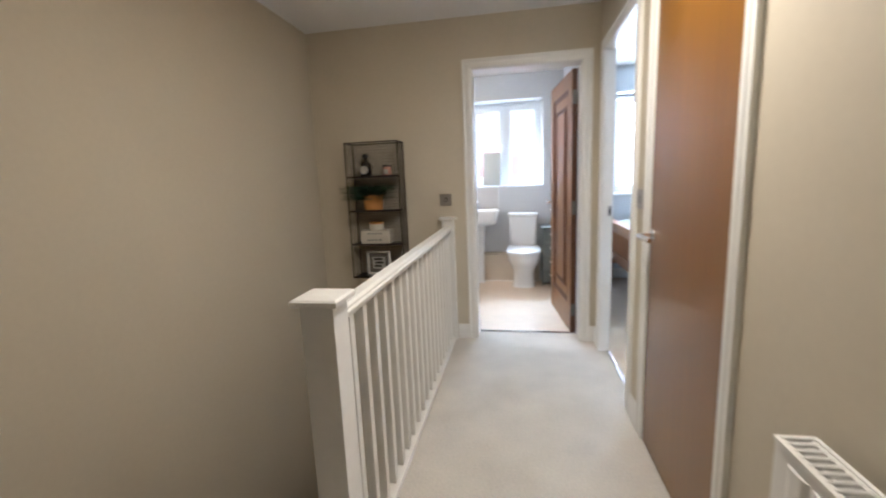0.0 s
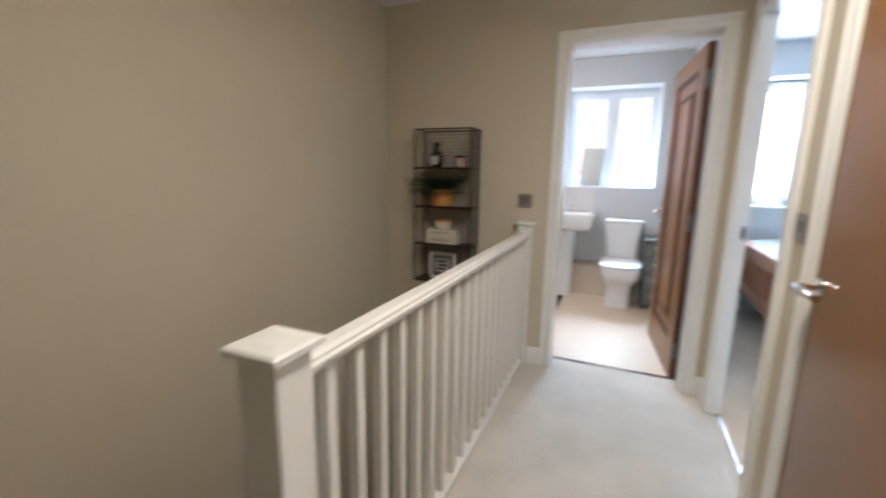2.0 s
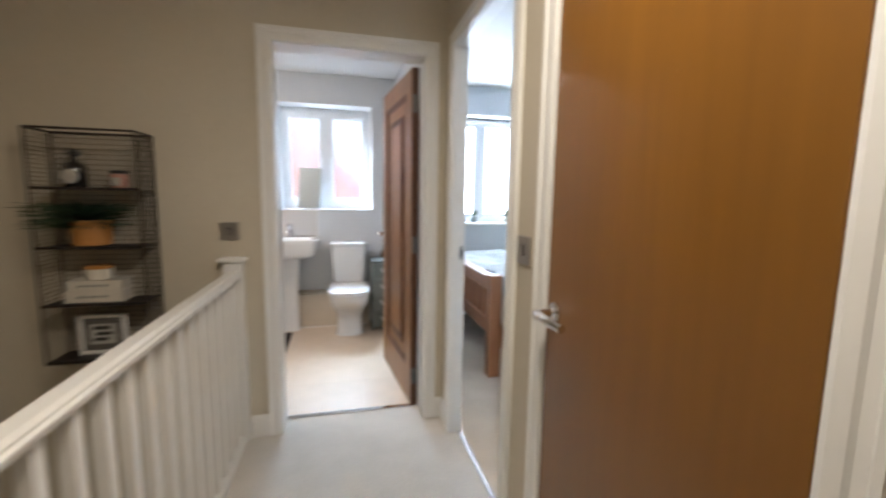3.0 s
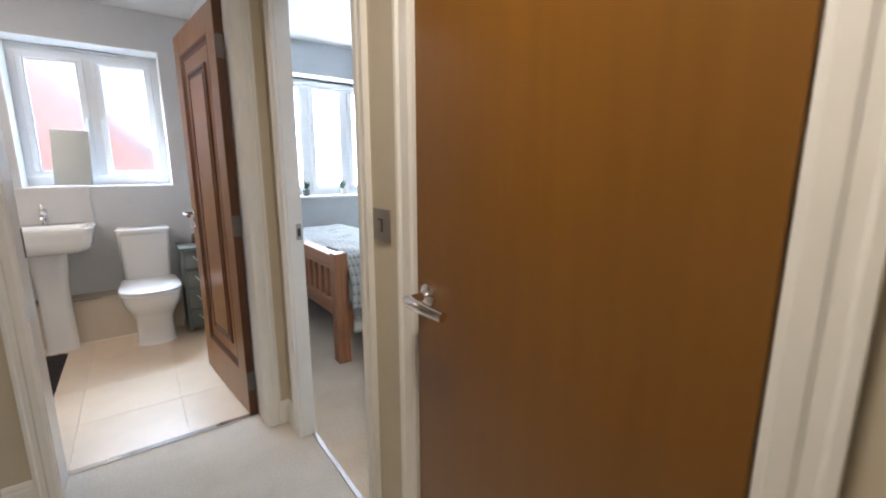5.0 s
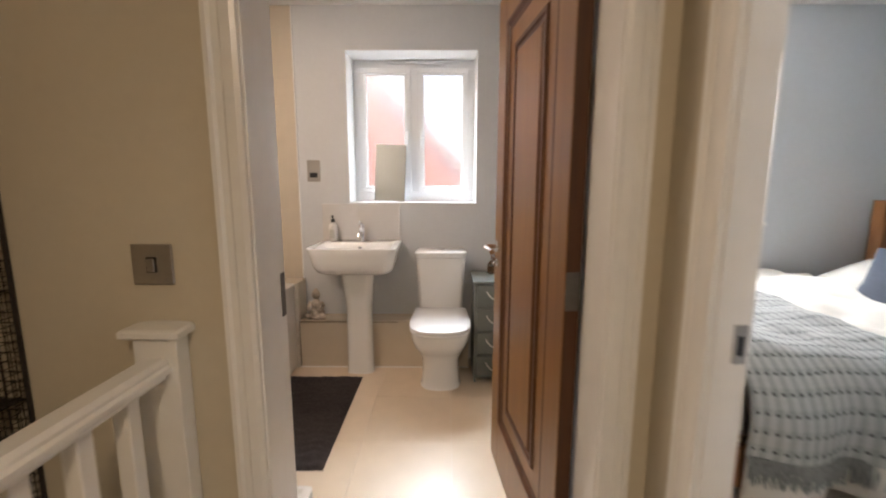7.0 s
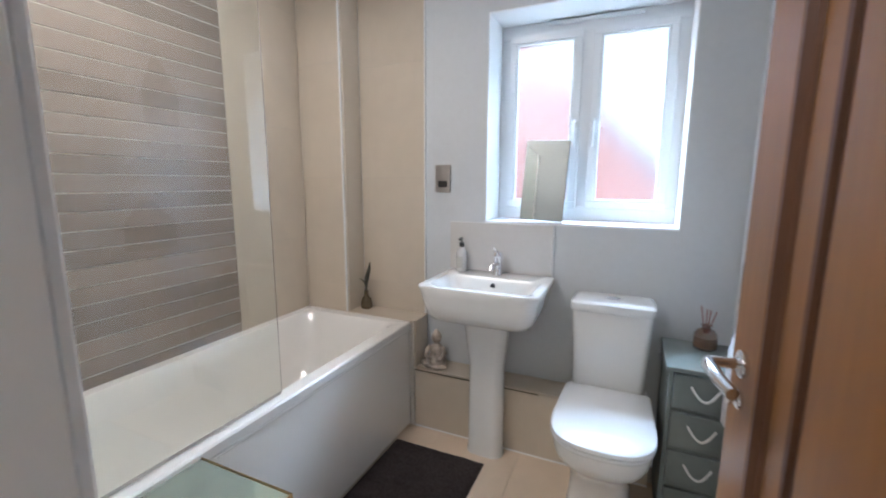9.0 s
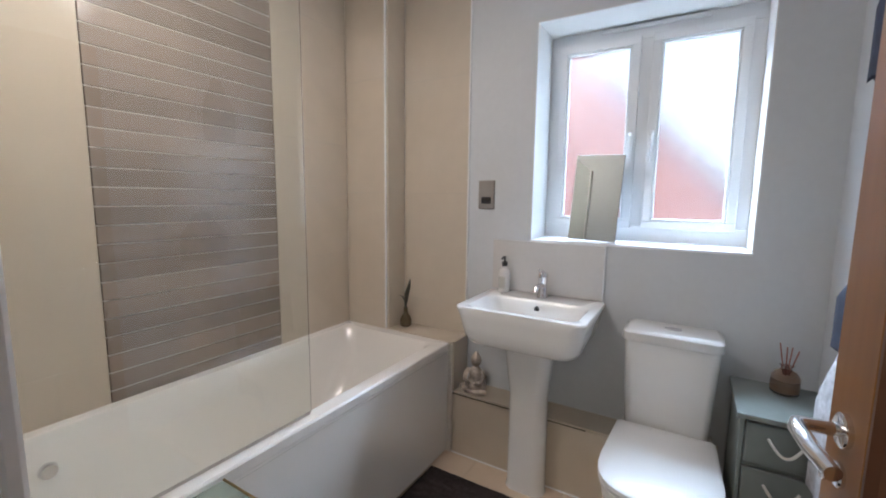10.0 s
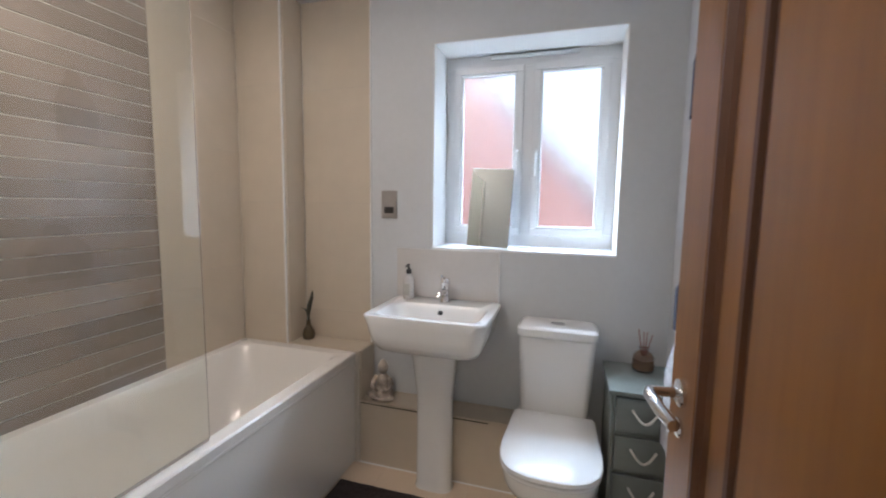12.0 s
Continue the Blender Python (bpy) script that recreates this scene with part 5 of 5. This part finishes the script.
M_THROW = bpy.data.materials.new("grey_check_throw")
M_THROW.use_nodes = True
_n, _l = M_THROW.node_tree.nodes, M_THROW.node_tree.links
_p = _n["Principled BSDF"]
_p.inputs["Roughness"].default_value = 0.95
_uv = _n.new("ShaderNodeUVMap")
_sep = _n.new("ShaderNodeSeparateXYZ")
_l.new(_uv.outputs[0], _sep.inputs[0])


def _band(socket, period, share, shift=0.0):
    m1, m2, m3, m4 = (_n.new("ShaderNodeMath") for _ in range(4))
    m1.operation, m1.inputs[1].default_value = "DIVIDE", period
    m2.operation, m2.inputs[1].default_value = "ADD", shift
    m3.operation = "FRACT"
    m4.operation, m4.inputs[1].default_value = "LESS_THAN", share
    _l.new(socket, m1.inputs[0])
    _l.new(m1.outputs[0], m2.inputs[0])
    _l.new(m2.outputs[0], m3.inputs[0])
    _l.new(m3.outputs[0], m4.inputs[0])
    return m4.outputs[0]


def _math(op, a_, b_):
    m = _n.new("ShaderNodeMath")
    m.operation = op
    for k, v in enumerate((a_, b_)):
        if isinstance(v, (int, float)):
            m.inputs[k].default_value = v
        else:
            _l.new(v, m.inputs[k])
    return m.outputs[0]


_x, _y = _sep.outputs[0], _sep.outputs[1]
_cols, _rows = _band(_x, 0.034, 0.5), _band(_y, 0.062, 0.4, 0.2)
_dots = _math("MULTIPLY", _band(_x, 0.027, 0.36), _band(_y, 0.062, 0.15))
_sum = _math("ADD", _math("MULTIPLY", _cols, 0.5), _math("MULTIPLY", _rows, 0.3))
_tex = _n.new("ShaderNodeTexNoise")
_tex.inputs["Scale"].default_value = 60
_sum = _math("ADD", _sum, _math("MULTIPLY", _tex.outputs[0], 0.3))
_r = _n.new("ShaderNodeValToRGB")
_r.color_ramp.elements[0].color, _r.color_ramp.elements[1].color = (0.56, 0.575, 0.56, 1), (0.33, 0.35, 0.34, 1)
_l.new(_sum, _r.inputs[0])
_mx = _n.new("ShaderNodeMix")
_mx.data_type = "RGBA"
_mx.inputs["B"].default_value = (0.09, 0.095, 0.095, 1)
_l.new(_dots, _mx.inputs["Factor"])
_l.new(_r.outputs[0], _mx.inputs["A"])
_l.new(_mx.outputs["Result"], _p.inputs["Base Color"])
throw = cloth("throw", 1.125, 1.765, BEDY - 0.848, BEDY + 0.70, 0.70, lambda u: 0.375, M_THROW, "grey and white checked woollen fringed throw over the bed", "throw blanket", 0.026, 0.012, 50, 90, round_=0.22, fold=0.028, seed=0.0)
rng = random.Random(9)
bm = bmesh.new()
for k in range(150):
    x = 1.13 + 0.63 * k / 149
    y = BEDY - 0.853 - 0.022 * math.sin(x * 21 + 3 * noise.noise(Vector((x * 2, 0.0, 0)))) - 0.006
    tube(bm, [(x, y, 0.385), (x + rng.uniform(-0.006, 0.006), y - 0.004, 0.345), (x + rng.uniform(-0.012, 0.012), y - rng.uniform(0, 0.012), 0.30 + rng.uniform(-0.012, 0.012))], [0.004, 0.0045, 0.002], 5)
part("fringe", bm, material("grey_wool_fringe", (0.25, 0.26, 0.25), 0.95, vary=0.4, grain=80), throw, "twisted grey wool fringe", True, kind="stuff")

for px, lab in ((1.84, "small green plant in a pale pot on the bedroom sill"), (1.46, "small dark-leaved plant in a grey pot on the bedroom sill")):
    sp = thing("sill_plant", (px, 5.06, VZ0 + 0.0215), lab, "potted plant")
    part("pot", lathe(bmesh.new(), [(0.028, 0), (0.031, 0.003), (0.037, 0.06), (0.033, 0.061)], 20), M_COVER if px > 1.6 else M_GREYPAINT, sp, smooth=True)
    bm = bmesh.new()
    for k in range(26):
        an, r0 = rng.uniform(0, 6.28), rng.uniform(0.01, 0.045)
        tube(bm, [(0, 0, 0.055), (r0 * 0.6 * math.cos(an), r0 * 0.6 * math.sin(an), 0.09), (r0 * math.cos(an), r0 * math.sin(an), rng.uniform(0.10, 0.15))], [0.003, 0.006, 0.002], 5)
    part("leaves", bm, M_LEAF, sp, smooth=True, kind="stuff")
blind = thing("roller_blind", (1.755, 5.155, 2.115), "white roller blind rolled up at the top of the bedroom window", "roller blind")
bm = bmesh.new()
tube(bm, [(-0.58, 0, -0.028), (0.58, 0, -0.028)], 0.022, 20)
part("roll", bm, M_UPVC, blind, smooth=True)
part("bottom_bar", boxes((-0.57, 0.57, -0.004, 0.004, -0.085, -0.052), bevel=0.002), M_UPVC, blind)

# ---- tiles, last ----
tile_wall = tagged(thing("wall_tiling", (0, 0, 0), "beige and taupe tiled walls round the bath", "wall tiles"), kind="structure")
ROWS_Z = [0.575, 0.755, 1.355, 1.955, 2.405]
ROWS_HALF = [0.575, 1.015, 1.615, 2.215, 2.405]
tiles(tile_wall, "x", 1, BX + 0.009, [3.085, 3.60], ROWS_Z, M_TILE, grout=M_JOINT)
tiles(tile_wall, "x", 1, BX + 0.009, [4.31, 4.79], ROWS_HALF, M_TILE, grout=M_JOINT)
part("strip_grout", boxes((BX + 0.0005, BX + 0.0085, 3.603, 4.307, 0.58, 2.39)), M_GROUT, tile_wall)
tiles(tile_wall, "x", 1, BX + 0.011, [3.60, 4.31], [0.575 + 0.065 * k for k in range(29)], M_STRIP, thick=0.011, gap=0.0045)
tiles(tile_wall, "y", -1, 4.791, [BX + 0.01, -1.289], ROWS_Z, M_TILE, grout=M_JOINT)
tiles(tile_wall, "x", 1, -1.2805, [4.80, 4.95], ROWS_Z, M_TILE, grout=M_JOINT)
tiles(tile_wall, "y", -1, WY - 0.009, [-1.280, -0.874], ROWS_Z, M_TILE, grout=M_JOINT)
tiles(tile_wall, "z", 1, RIM, [-1.28, -0.866], [4.788, 4.95], M_TILE)
tiles(tile_wall, "x", 1, -0.856, [4.80, 4.95], [0.335, RIM], M_TILE)
tiles(tile_wall, "y", -1, 4.799, [-0.862, -0.36, 0.14, 0.30], [0.0, 0.327], M_TILE, grout=M_JOINT)
tiles(tile_wall, "z", 1, 0.336, [-0.855, -0.36, 0.14, 0.30], [4.80, 4.958], M_TILE, grout=M_JOINT)
tiles(bath_floor, "z", 1, 0.0, [BX + 0.01, -1.15, -0.71, -0.27, 0.17, 0.577], [3.107, 3.51, 3.95, 4.39, 4.83], M_FLOORTILE)
